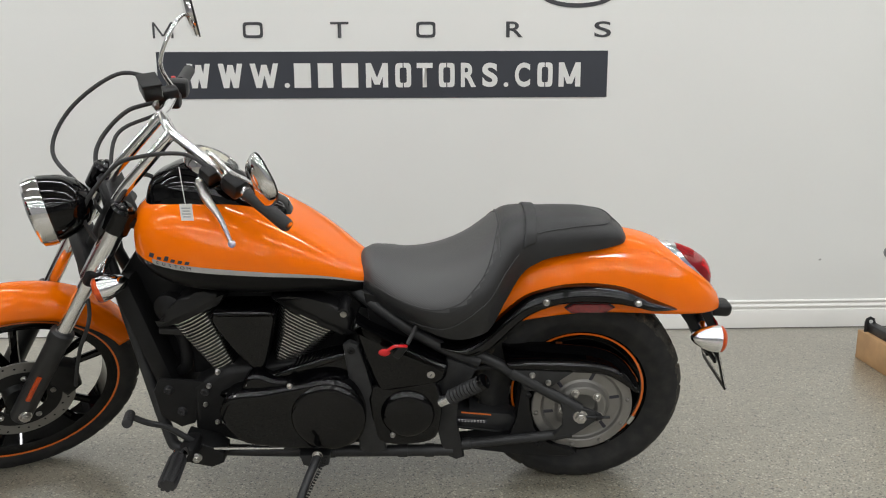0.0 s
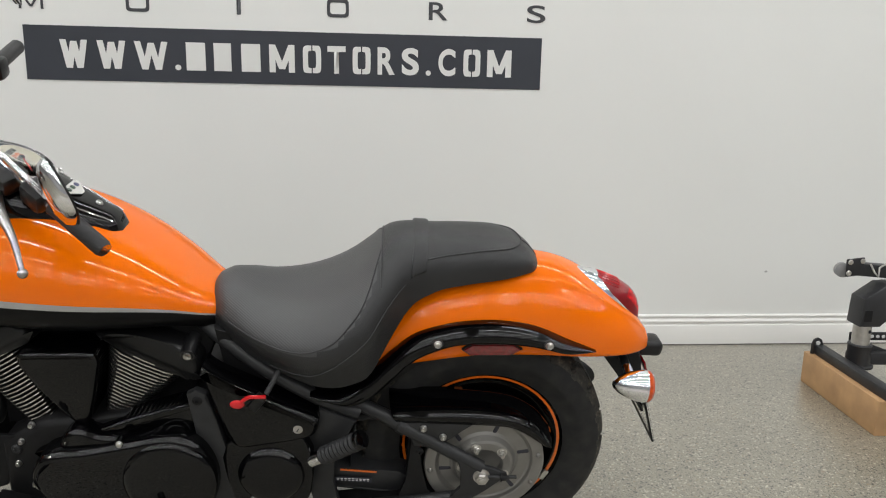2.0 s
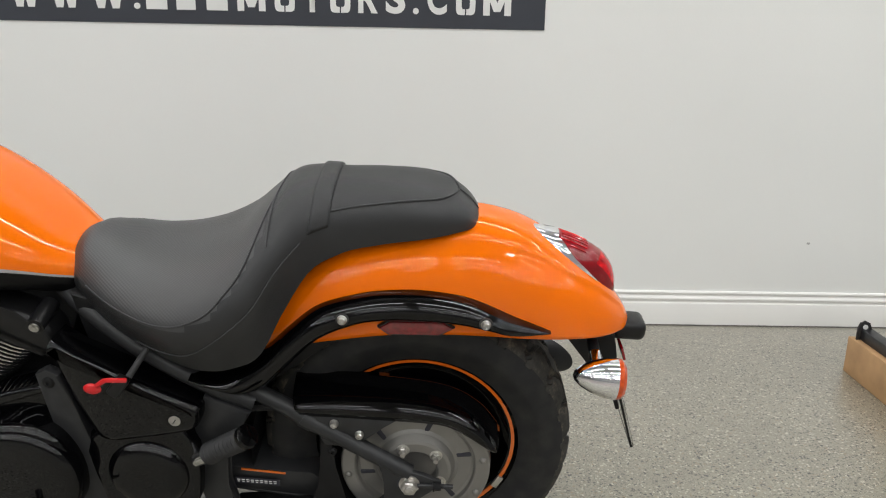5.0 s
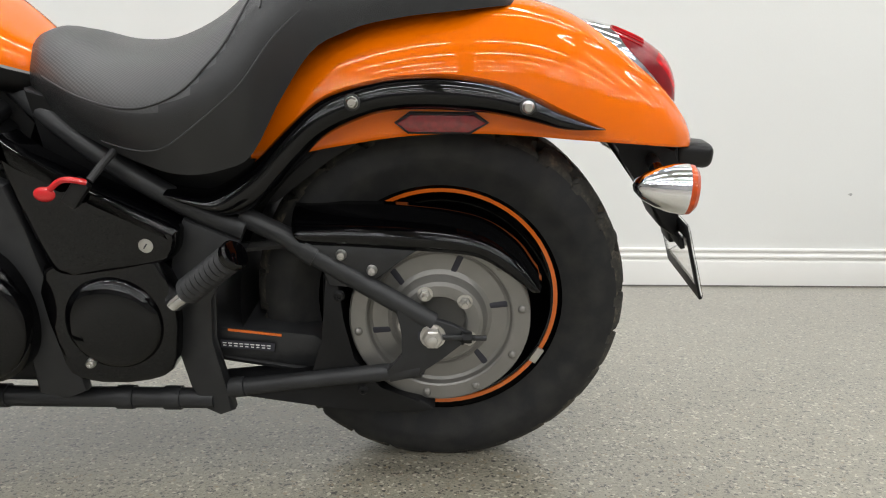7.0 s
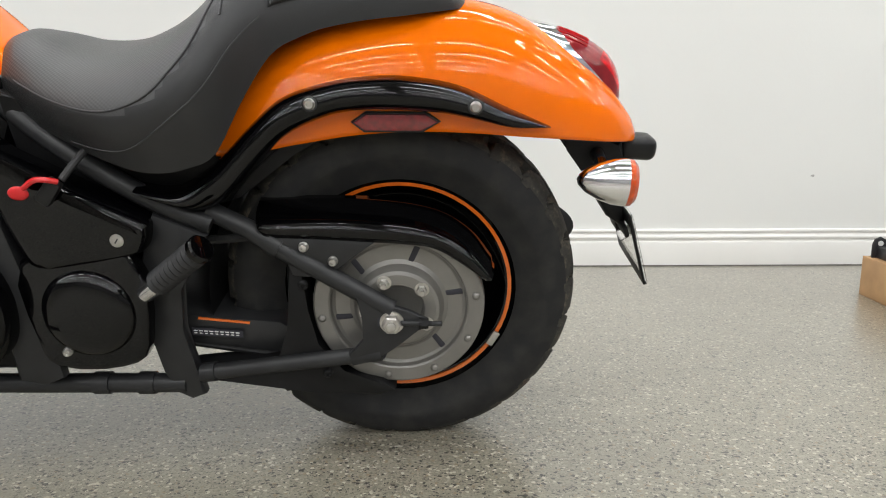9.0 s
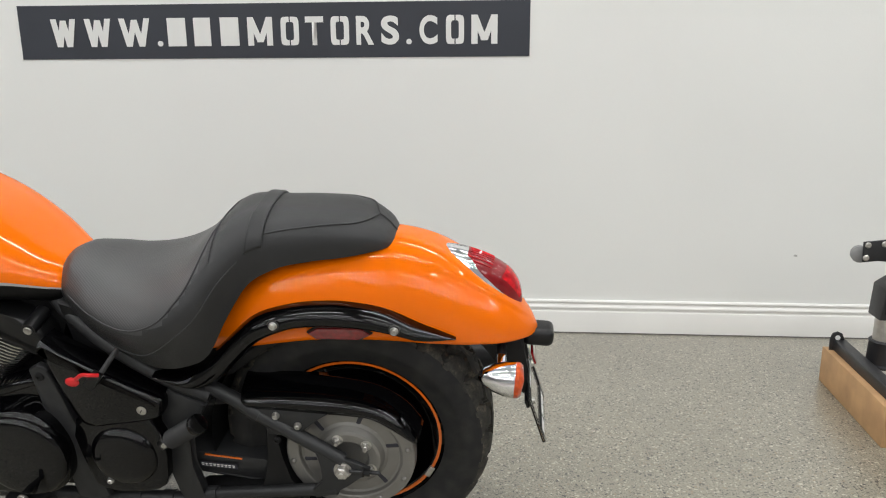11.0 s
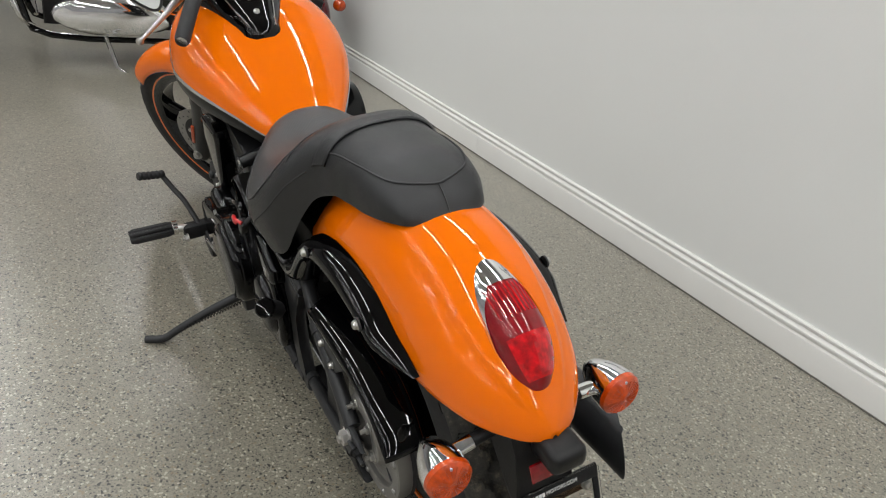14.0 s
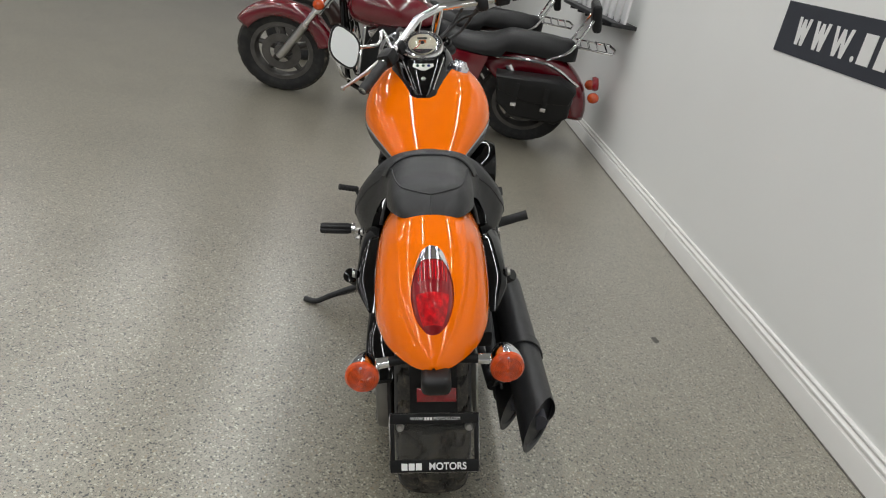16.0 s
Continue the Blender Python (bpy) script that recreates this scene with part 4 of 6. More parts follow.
bm, rows = grid(seat_at, sxs, sth, mi=seat_faces)
bm.faces.new(rows[0]), bm.faces.new(rows[-1])
seat = part("seat", bm, [SEAT, EMBOSS], bike, "black vinyl stepped seat with embossed rider panel", 60)
for s in (0, 1):
    sgn = lambda q, s=s: math.pi - q if s else q
    part("seam", tube([seat_at(x, sgn(rider_panel(x)), 0.0010) for x in np.linspace(-0.585, -0.242, 40)], 0.0017, 6), THREAD, seat)
    low = curve1([-0.49, -0.40, -0.32, -0.25, -0.19], [0.03, 0.10, 0.26, 0.34, 0.34])
    part("seam", tube([seat_at(x, sgn(low(x)), 0.0010) for x in np.linspace(-0.49, -0.19, 40)], 0.0013, 6), THREAD, seat)
part("seam", tube([seat_at(-0.2425, t, 0.0010) for t in np.linspace(0.72, math.pi - 0.72, 40)], 0.0017, 6), THREAD, seat)


def on_pad(x, f):
    """A point on top of the pillion pad, f the share of its half width."""
    return seat_at(x, math.acos(math.copysign(abs(f) ** (s_pow(x) / 2), f)), 0.0012)


RAIL = [(-0.150, 0.86), (-0.10, 0.85), (-0.04, 0.82), (0.02, 0.77), (0.050, 0.70), (0.066, 0.58), (0.076, 0.40), (0.082, 0.2), (0.085, 0.0)]
plan = smooth_line([(x, f, 0) for x, f in RAIL] + [(x, -f, 0) for x, f in RAIL[-2::-1]], 5)
part("seam", tube([on_pad(p.x, p.y) for p in plan], 0.0019, 6), THREAD, seat)
part("seam", tube([seat_at(x, math.pi / 2, 0.0010) for x in np.linspace(0.085, 0.125, 12)], 0.0013, 6), THREAD, seat)


def strap_x(u, th):
    return -0.152 + u - 0.012 * (1 - math.sin(th))


bm, _ = grid(lambda u, t: seat_at(strap_x(u, t), t, 0.0035 + (0.0015 if abs(abs(u) - 0.012) < 0.003 else 0)), [-0.017, -0.0155, -0.0135, -0.012, -0.010, 0.010, 0.012, 0.0135, 0.0155, 0.017], list(np.linspace(0.36, math.pi - 0.36, 49)))
strap = part("seat_strap", bm, SEAT, seat, "black vinyl grab strap", 50)
sol = strap.modifiers.new("thickness", "SOLIDIFY")
sol.thickness, sol.offset = 0.003, -1
# added block that keeps the gap between seat and frame rail dark
part("seat_base", prism([(-0.62, 0.68), (-0.45, 0.63), (-0.37, 0.61), (-0.30, 0.62), (-0.275, 0.61), (-0.285, 0.54), (-0.40, 0.50), (-0.60, 0.55)], -0.122, 0.122, 0.004), FLATB, bike, "black filler block darkening the gap under the seat")

# -- tank
TX = [-1.248, -1.238, -1.212, -1.17, -1.10, -1.02, -0.95, -0.86, -0.77, -0.70, -0.64, -0.615]
k_top = curve1(TX, [0.870, 0.905, 0.932, 0.950, 0.962, 0.956, 0.938, 0.900, 0.850, 0.800, 0.752, 0.735])
k_str = curve1(TX, [0.815, 0.808, 0.803, 0.797, 0.790, 0.785, 0.780, 0.768, 0.750, 0.730, 0.705, 0.695])
k_bot = curve1(TX, [0.800, 0.782, 0.765, 0.745, 0.725, 0.715, 0.710, 0.702, 0.692, 0.680, 0.662, 0.655])
k_wid = curve1(TX, [0.060, 0.105, 0.148, 0.184, 0.214, 0.229, 0.231, 0.216, 0.182, 0.146, 0.108, 0.09])


def tank_at(x, v, grow=0.0):
    """v: -1 and 1 the lower edges, +-0.36 the stripe, 0 the top."""
    s = -1 if v < 0 else 1
    e = abs(v)
    w, zs = k_wid(x) + grow, k_str(x)
    if e <= 0.36:
        th = (1 - e / 0.36) * math.pi / 2
        n = 2.45
        return Vector((x, s * w * math.cos(th) ** (2 / n), zs + (k_top(x) - zs + grow) * math.sin(th) ** (2 / n)))
    q = (e - 0.36) / 0.64
    return Vector((x, s * (w * (1 - 0.30 * q * q)), zs + (k_bot(x) - zs) * math.sin(q * math.pi / 2) ** 0.9))


txs = [-1.248, -1.245, -1.240, -1.23, -1.215] + list(np.linspace(-1.20, -0.615, 50))
bm, rows = grid(tank_at, txs, list(np.linspace(-0.36, 0.36, 49)))
bm.faces.new(rows[0])
tank = part("fuel_tank", bm, ORANGE, bike, "glossy orange teardrop fuel tank with black lower half", 60)
bm = bmesh.new()
for a, b in ((-1.0, -0.36), (0.36, 1.0)):
    grid(tank_at, txs, list(np.linspace(a, b, 13)), bm=bm)
part("lower_panel", bm, mat("satin_black_paint", (0.0026, 0.0026, 0.003), rough=0.35, coat=0.1, spec=0.15), tank, "black painted lower tank", 60)
bm, _ = grid(lambda x, v: tank_at(x, v), txs, [-1.0, 1.0])
part("tank_underside", bm, FLATB, tank)
for s in (-1, 1):
    bm, _ = grid(lambda x, v, s=s: tank_at(x, s * v, 0.0009), txs[8:], [0.3485, 0.352, 0.355, 0.358, 0.361])
    part("silver_stripe", bm, STRIPE, tank, "silver grey pinstripe", 60)
# model script as plain slanted bars, with small capitals on the stripe
for k in range(6):
    x, w = -1.168 + 0.0200 * k + (0.005 if k else 0), 0.0145 if k == 0 else 0.0115
    v1 = 0.3300 if k in (0, 2) else 0.3365
    bm, _ = grid(lambda u, v, x=x, w=w: tank_at(x + (u - 0.5) * w + 0.45 * (0.3455 - v), -v, 0.0012), [0, 0.5, 1], [0.3455, v1])
    part("bar", bm, INK, tank, smooth=0)
for k, ch in enumerate("CUSTOM"):
    x = -1.147 + 0.0178 * k
    p, q, r = tank_at(x, -0.3547, 0.0014), tank_at(x + 0.01, -0.3547, 0.0014), tank_at(x, -0.3500, 0.0014)
    ax = (q - p).normalized()
    az = ax.cross((r - p).normalized()).normalized()
    ay = az.cross(ax)
    lettering(ch, 0.0115, Matrix(((ax.x, ay.x, az.x, p.x), (ax.y, ay.y, az.y, p.y), (ax.z, ay.z, az.z, p.z), (0, 0, 0, 1))), INK, tank, depth=0.0003, stretch=1.5)
cap_m = axis_frame((-1.026, 0.119, 0.944), (-0.10, 0.30, 0.95))
cap = part("fuel_cap", revolve([(0.036, -0.01), (0.038, 0.004), (0.036, 0.010), (0.030, 0.012), (0.029, 0.016), (0.024, 0.022), (0.010, 0.025), (0.001, 0.025)], cap_m, 40), CHROME, tank, "chrome fuel cap", 25)
for k in range(3):
    part("cap_rib", box((0.05, 0.006, 0.010), cap_m @ pose(0, -0.012 + 0.012 * k, 0.022), 0.002), CHROME, cap)

# console with the round dial
CX = [-1.245, -1.225, -1.18, -1.12, -1.06, -1.0, -0.94, -0.89, -0.858, -0.850]
c_top = curve1(CX, [0.94, 0.99, 1.025, 1.040, 1.030, 1.003, 0.968, 0.938, 0.915, 0.900])
c_wid = curve1(CX, [0.035, 0.062, 0.085, 0.097, 0.096, 0.082, 0.063, 0.046, 0.034, 0.024])


def console_at(x, th):
    n = 3.4
    c, s = math.cos(th), math.sin(th)
    lo = k_top(max(x, -1.2)) - 0.03
    return Vector((x, (c_wid(x) * (1 + 0.22 * (1 - abs(s)))) * math.copysign(abs(c) ** (2 / n), c) - 0.014, lo + (c_top(x) - lo) * abs(s) ** (2 / n)))


bm, rows = grid(console_at, list(np.linspace(-1.245, -0.85, 40)), list(np.linspace(0, math.pi, 33)))
bm.faces.new(rows[0]), bm.faces.new(rows[-1])
console = part("tank_console", bm, GLOSS, bike, "gloss black tank console", 60)
dm = plane_frame((-1.056, -0.016, 1.034), (0.48, 0, 0.877)) @ Matrix.Scale(1.08, 4)
part("dial_bezel", revolve([(0.069, -0.02), (0.072, 0.004), (0.069, 0.010), (0.064, 0.011), (0.062, 0.006)], dm, 48, caps=False), CHROME, console, "chrome dial ring")
part("dial_face", revolve([(0.064, 0.002), (0.062, 0.005)], dm, 48), INK, console, "black dial ring")
part("dial_centre", revolve([(0.0465, 0.004), (0.046, 0.0058)], dm, 48), CREAM, console, "cream dial centre")
bm = bmesh.new()
bm.faces.new([bm.verts.new(dm @ Vector((0.045 * math.cos(radians(q)), 0.045 * math.sin(radians(q)), 0.0064))) for q in range(-54, 55, 6)])
part("dial_band", bm, INK, console, "black lower dial band", 0)
for k in range(29):
    a = radians(50 + 260 * k / 28)
    part("dial_tick", box((0.0085 if k % 2 == 0 else 0.005, 0.0013, 0.0006), dm @ Matrix.Rotation(a, 4, "Z") @ pose(0.057, 0, 0.0066), 0), WHITE, console)
part("dial_pointer", box((0.046, 0.0022, 0.0015), dm @ Matrix.Rotation(radians(-40), 4, "Z") @ pose(0.020, 0, 0.009), 0), RED_CAP, console, "red pointer")
for k in range(5):
    part("dial_mark", box((0.006, 0.009, 0.0006), dm @ Matrix.Rotation(radians(-64 + 32 * k), 4, "Z") @ pose(-0.010 - 0.003 * (k % 2), 0, 0.0066), 0), ORANGE_TRIM, console, "orange dial marking")
part("dial_hub", revolve([(0.006, 0.006), (0.005, 0.012)], dm, 16), INK, console)
part("dial_display", box((0.010, 0.032, 0.001), dm @ pose(-0.022, 0, 0.0068), 0), mat("lcd_grey", (0.10, 0.11, 0.09), rough=0.2), console)
part("dial_glass", revolve([(0.063, 0.0085), (0.063, 0.0100), (0.052, 0.0145), (0.036, 0.0190), (0.018, 0.0215), (0.001, 0.0222)], dm, 48), CLEAR, console)
wm = plane_frame((-0.950, -0.014, 0.978), (0.47, 0, 0.88))
part("warning_panel", prism([(-0.016, -0.036), (-0.016, 0.036), (-0.002, 0.038), (0.020, 0.008), (0.020, -0.008), (-0.002, -0.038)], -0.001, 0.001, 0, bm=None), mat("panel_silver", (0.62, 0.61, 0.58), rough=0.35, metal=0.2), console, "silver warning light panel", 0, wm @ Matrix(((1, 0, 0, 0), (0, 0, 1, 0), (0, 1, 0, 0), (0, 0, 0, 1))))
for k, colr in enumerate(((0.01, 0.05, 0.03), (0.01, 0.06, 0.03), (0.01, 0.02, 0.12))):
    part("warning_lamp", revolve([(0.0062, 0.0005), (0.0055, 0.0022)], wm @ pose(-0.004, -0.020 + 0.02 * k, 0.001), 16), mat("lamp_tint", colr, rough=0.1, coat=1), console)
part("console_bolt", bolt((-0.900, -0.014, 0.947), (0.5, 0, 0.86), 0.007, 0.003), STEEL, console)
for s in (-1, 1):
    part("console_trim", tube([console_at(x, math.pi / 2 - s * 0.80) + Vector((0, 0, 0.001)) for x in np.linspace(-1.02, -0.865, 14)], 0.0022, 6), CHROME, console, "thin chrome trim")

# the console sits well back on the tank
for q in [console] + list(console.children):
    q.data.transform(Matrix.Translation((0.030, 0, -0.011)))

# -- frame and engine
for s in (-1, 1):
    part("frame_rail", tube([(-0.66, 0.070 * s, 0.672), (-0.60, 0.108 * s, 0.640), (-0.50, 0.140 * s, 0.578), (-0.385, 0.150 * s, 0.510), (-0.295, 0.150 * s, 0.470)], 0.0175, 14, smooth=3), SATIN, bike)
    part("down_tube", tube([(-1.355, 0.030 * s, 0.76), (-1.335, 0.045 * s, 0.68), (-1.28, 0.09 * s, 0.46), (-1.222, 0.135 * s, 0.235), (-1.195, 0.148 * s, 0.185), (-1.12, 0.15 * s, 0.178), (-0.8, 0.155 * s, 0.172), (-0.37, 0.155 * s, 0.172)], 0.0175, 14, smooth=3), SATIN, bike)
    part("seat_post", prism([(-0.385, 0.492), (-0.30, 0.455), (-0.322, 0.418), (-0.360, 0.36), (-0.366, 0.28), (-0.345, 0.20), (-0.335, 0.155), (-0.36, 0.145), (-0.385, 0.158), (-0.405, 0.20), (-0.425, 0.30), (-0.42, 0.38), (-0.405, 0.45)], 0.142 * s, 0.168 * s, 0.006), SATIN, bike, "matte black frame plate")
    part("engine_bracket", prism([(-0.676, 0.55), (-0.655, 0.562), (-0.632, 0.55), (-0.615, 0.48), (-0.595, 0.38), (-0.578, 0.28), (-0.565, 0.205), (-0.60, 0.190), (-0.645, 0.200), (-0.645, 0.28), (-0.66, 0.42)], 0.172 * s, 0.196 * s, 0.006), SATIN, bike)
    part("bracket_bolt", bolt((-0.653, 0.197 * s, 0.535), (0, s, 0), 0.010, 0.003), FLATB, bike)
    for x in (-0.735, -0.52, -0.44):
        part("rail_sleeve", tube([(x - 0.014, 0.155 * s, 0.172), (x + 0.014, 0.155 * s, 0.172)], 0.0205, 14), SATIN, bike)
part("steering_head", tube([HEAD - UP * 0.19, HEAD + UP * 0.01], 0.034, 20), SATIN, bike)
part("frame_spine", tube([(-1.24, 0, 0.84), (-0.95, 0, 0.75), (-0.64, 0, 0.69)], 0.035, 14), SATIN, bike)
part("radiator", box((0.05, 0.25, 0.44), pose(-1.24, 0, 0.50, 0, -15, 0), 0.008), FLATB, bike, "black radiator behind the down tubes")
part("radiator_hose", tube([(-1.20, -0.05, 0.54), (-1.165, -0.075, 0.535), (-1.150, -0.085, 0.50), (-1.155, -0.085, 0.43), (-1.18, -0.07, 0.40)], 0.018, 12, smooth=4), FLATB, bike)
part("neck_shroud", prism([(-1.325, 0.70), (-1.25, 0.80), (-1.05, 0.74), (-1.04, 0.45), (-1.25, 0.42)], -0.045, 0.045, 0.01), FLATB, bike)
# added black filler so gaps between tank, intake and cylinders stay dark
part("engine_core", prism([(-1.13, 0.58), (-1.09, 0.72), (-0.70, 0.71), (-0.63, 0.62), (-0.72, 0.42), (-1.14, 0.40)], -0.085, 0.085, 0.01), FLATB, bike)
part("hose_clip", box((0.09, 0.012, 0.020), pose(-1.155, -0.135, 0.567, 0, 4, 0), 0.004), PLASTIC, bike)
part("front_bracket", prism([(-1.215, 0.425), (-1.04, 0.412), (-1.05, 0.36), (-1.10, 0.33), (-1.13, 0.275), (-1.17, 0.262), (-1.225, 0.30), (-1.235, 0.385)], -0.158, -0.146, 0.003), FLATB, bike)
for x, z in ((-1.19, 0.39), (-1.085, 0.385), (-1.16, 0.318)):
    part("bracket_bolt", bolt((x, -0.159, z), (0, -1, 0), 0.0125, 0.011), SATIN, bike)
part("crankcase", prism([(-1.13, 0.25), (-1.12, 0.40), (-1.02, 0.46), (-0.80, 0.48), (-0.66, 0.50), (-0.52, 0.46), (-0.44, 0.40), (-0.43, 0.24), (-0.52, 0.20), (-0.98, 0.20)], -0.165, 0.165, 0.02, seg=3), FLATB, bike)
part("clutch_mount", pillow([(-0.965, 0.405), (-0.955, 0.45), (-0.92, 0.468), (-0.875, 0.452), (-0.835, 0.445), (-0.822, 0.42), (-0.85, 0.40), (-0.91, 0.392)], -0.14, -0.215, 0.018), GLOSS, bike, "gloss black release cover", 60)
for x, z in ((-0.945, 0.435), (-0.845, 0.428)):
    part("cover_bolt", bolt((x, -0.208, z), (0, -1, 0), 0.007, 0.006), STEEL, bike)
pc = part("primary_cover", pillow([(-1.030, 0.335), (-1.015, 0.395), (-0.975, 0.420), (-0.90, 0.428), (-0.80, 0.448), (-0.72, 0.462), (-0.66, 0.445), (-0.628, 0.395), (-0.618, 0.335), (-0.632, 0.275), (-0.68, 0.238), (-0.78, 0.232), (-0.90, 0.240), (-0.98, 0.262)], -0.15, -0.238, 0.020, 4), GLOSS, bike, "gloss black primary engine cover", 60)
part("cover_dome", revolve([(0.106, -0.012), (0.106, -0.002), (0.1035, 0.005), (0.097, 0.010), (0.088, 0.0125), (0.04, 0.0145), (0.001, 0.015)], axis_frame((-0.722, -0.236, 0.345), (0, -1, 0)), 56), GLOSS, pc)
for x, z in ((-1.018, 0.33), (-0.978, 0.408), (-0.825, 0.442), (-0.672, 0.435), (-0.95, 0.258)):
    part("cover_lug", tube([(x, -0.17, z), (x, -0.226, z)], 0.011, 12), GLOSS, pc)
    part("cover_bolt", bolt((x, -0.227, z), (0, -1, 0), 0.007, 0.006), STEEL, pc)
part("shoulder_cover", pillow([(-1.020, 0.382), (-1.012, 0.400), (-0.90, 0.446), (-0.78, 0.492), (-0.672, 0.522), (-0.650, 0.505), (-0.655, 0.42), (-0.80, 0.40)], -0.13, -0.190, 0.010, 3), GLOSS, bike, "gloss black case shoulder", 50)
for x, z in ((-1.040, 0.452), (-1.070, 0.407), (-1.087, 0.345), (-1.060, 0.285)):
    part("cover_bolt", bolt((x, -0.166, z), (0, -1, 0), 0.0065, 0.008), STEEL, bike)
rc = part("gear_cover", revolve([(0.079, -0.05), (0.079, -0.014), (0.0765, -0.004), (0.071, 0.005), (0.062, 0.0105), (0.045, 0.0135), (0.02, 0.0145), (0.001, 0.0145)], axis_frame((-0.500, -0.205, 0.330), (0, -1, 0)), 56), GLOSS, bike, "round gloss black engine cover", 60)
part("cover_bolt", bolt((-0.545, -0.206, 0.262), (0, -1, 0), 0.007, 0.006), STEEL, rc)
part("gear_housing", pillow([(-0.60, 0.42), (-0.42, 0.435), (-0.41, 0.27), (-0.46, 0.225), (-0.57, 0.225), (-0.60, 0.28)], -0.14, -0.198, 0.012), GLOSS, bike)
side = part("side_cover", pillow([(-0.640, 0.612), (-0.60, 0.592), (-0.49, 0.535), (-0.395, 0.490), (-0.385, 0.472), (-0.395, 0.44), (-0.425, 0.425), (-0.50, 0.410), (-0.57, 0.405), (-0.60, 0.45)], -0.13, -0.202, 0.018, 3), GLOSS, bike, "gloss black side cover with key lock", 50)
part("key_lock", revolve([(0.011, 0), (0.011, 0.004), (0.008, 0.005), (0.001, 0.005)], axis_frame((-0.432, -0.199, 0.460), (0, -1, 0)), 24), STEEL, side)
part("key_slot", box((0.002, 0.002, 0.009), pose(-0.432, -0.2045, 0.460, 0, 35, 0), 0), INK, side)
part("side_cover_right", prism([(-0.640, 0.612), (-0.49, 0.535), (-0.385, 0.472), (-0.425, 0.425), (-0.57, 0.405)], 0.13, 0.20, 0.014), GLOSS, bike)
part("charger_lead", tube([(-0.470, -0.168, 0.600), (-0.484, -0.195, 0.580), (-0.496, -0.212, 0.562)], 0.006, 10), RUBBER, bike, "black battery charger lead")
part("charger_plug", box((0.024, 0.018, 0.044), pose(-0.516, -0.216, 0.545, 0, 38, 0), 0.004), PLASTIC, bike)
part("charger_strap", tube([(-0.497, -0.222, 0.562), (-0.512, -0.232, 0.568), (-0.530, -0.230, 0.566), (-0.548, -0.228, 0.553)], 0.0045, 8, smooth=4), RED_CAP, bike, "red rubber strap")
part("charger_cap", ball((-0.558, -0.226, 0.545), 0.0125, squash=(1.3, 0.45, 0.9)), RED_CAP, bike, "red plug cap")
part("ignition_lock", tube([(-0.672, -0.10, 0.645), (-0.672, -0.165, 0.632)], 0.016, 18), PLASTIC, bike)
part("lock_face", revolve([(0.0095, 0), (0.009, 0.003), (0.004, 0.003), (0.001, 0.001)], axis_frame((-0.672, -0.166, 0.632), (0, -1, -0.2)), 20), STEEL, bike)

# cylinders: fin stacks in a V
def cylinder(x0, z0, lean, wide, head):
    ca, sa = math.cos(radians(lean)), math.sin(radians(lean))
    m = Matrix(((ca, 0, sa, x0), (0, 1, 0, 0), (-sa, 0, ca, z0), (0, 0, 0, 1)))
    cyl = part("cylinder", box((0.07, 0.19, 0.20), m @ pose(0, 0, 0.09), 0.02), FLATB, bike, "black finned engine cylinder")
    for k in range(19):
        h = 0.004 + 0.0100 * k
        hx, hy = wide[0] + (wide[1] - wide[0]) * k / 18, 0.140 + 0.0006 * k
        bm = bmesh.new()
        lo, hi, top = [], [], []
        for q in range(28):
            a = math.tau * q / 28
            c, s = math.cos(a), math.sin(a)
            px, py = hx * math.copysign(abs(c) ** 0.45, c), hy * math.copysign(abs(s) ** 0.45, s)
            wave = 0.006 * (px / hx) ** 2 + 0.0015 * math.sin(px / hx * 4.2)
            lo.append(bm.verts.new((px, py, h + wave)))
            hi.append(bm.verts.new((px, py, h + wave + 0.0028)))
        bm.faces.new(lo), bm.faces.new(hi)
        for q in range(28):
            f = bm.faces.new((lo[q], lo[(q + 1) % 28], hi[(q + 1) % 28], hi[q]))
            f.material_index = 1
        part("fin", bm, [FLATB, FINEDGE], cyl, smooth=0, at=m)
    part("head_cover", prism(head, -0.150, 0.150, 0.014, smooth=3, seg=3), PLASTIC, cyl, "semi-gloss black cylinder head cover", 50, m)
    return cyl


cylinder(-1.026, 0.443, -25, (0.042, 0.072), [(-0.085, 0.190), (-0.080, 0.212), (-0.05, 0.232), (0.03, 0.252), (0.10, 0.232), (0.112, 0.205), (0.10, 0.190)])
cylinder(-0.866, 0.450, 30, (0.034, 0.106), [(-0.105, 0.185), (-0.095, 0.208), (-0.03, 0.240), (0.06, 0.256), (0.105, 0.240), (0.120, 0.205), (0.105, 0.188)])
part("intake_cover", pillow([(-1.030, 0.638), (-1.01, 0.650), (-0.88, 0.650), (-0.864, 0.638), (-0.863, 0.61), (-0.885, 0.52), (-0.90, 0.475), (-0.92, 0.462), (-0.942, 0.475), (-0.99, 0.54), (-1.030, 0.61)], 0.10, -0.185, 0.013, 3), GLOSS, bike, "gloss black tapered intake cover", 50)
part("horn", revolve([(0.045, 0), (0.045, 0.03), (0.02, 0.045)], axis_frame((-1.16, -0.10, 0.63), (-0.2, -1, 0)), 28), FLATB, bike)

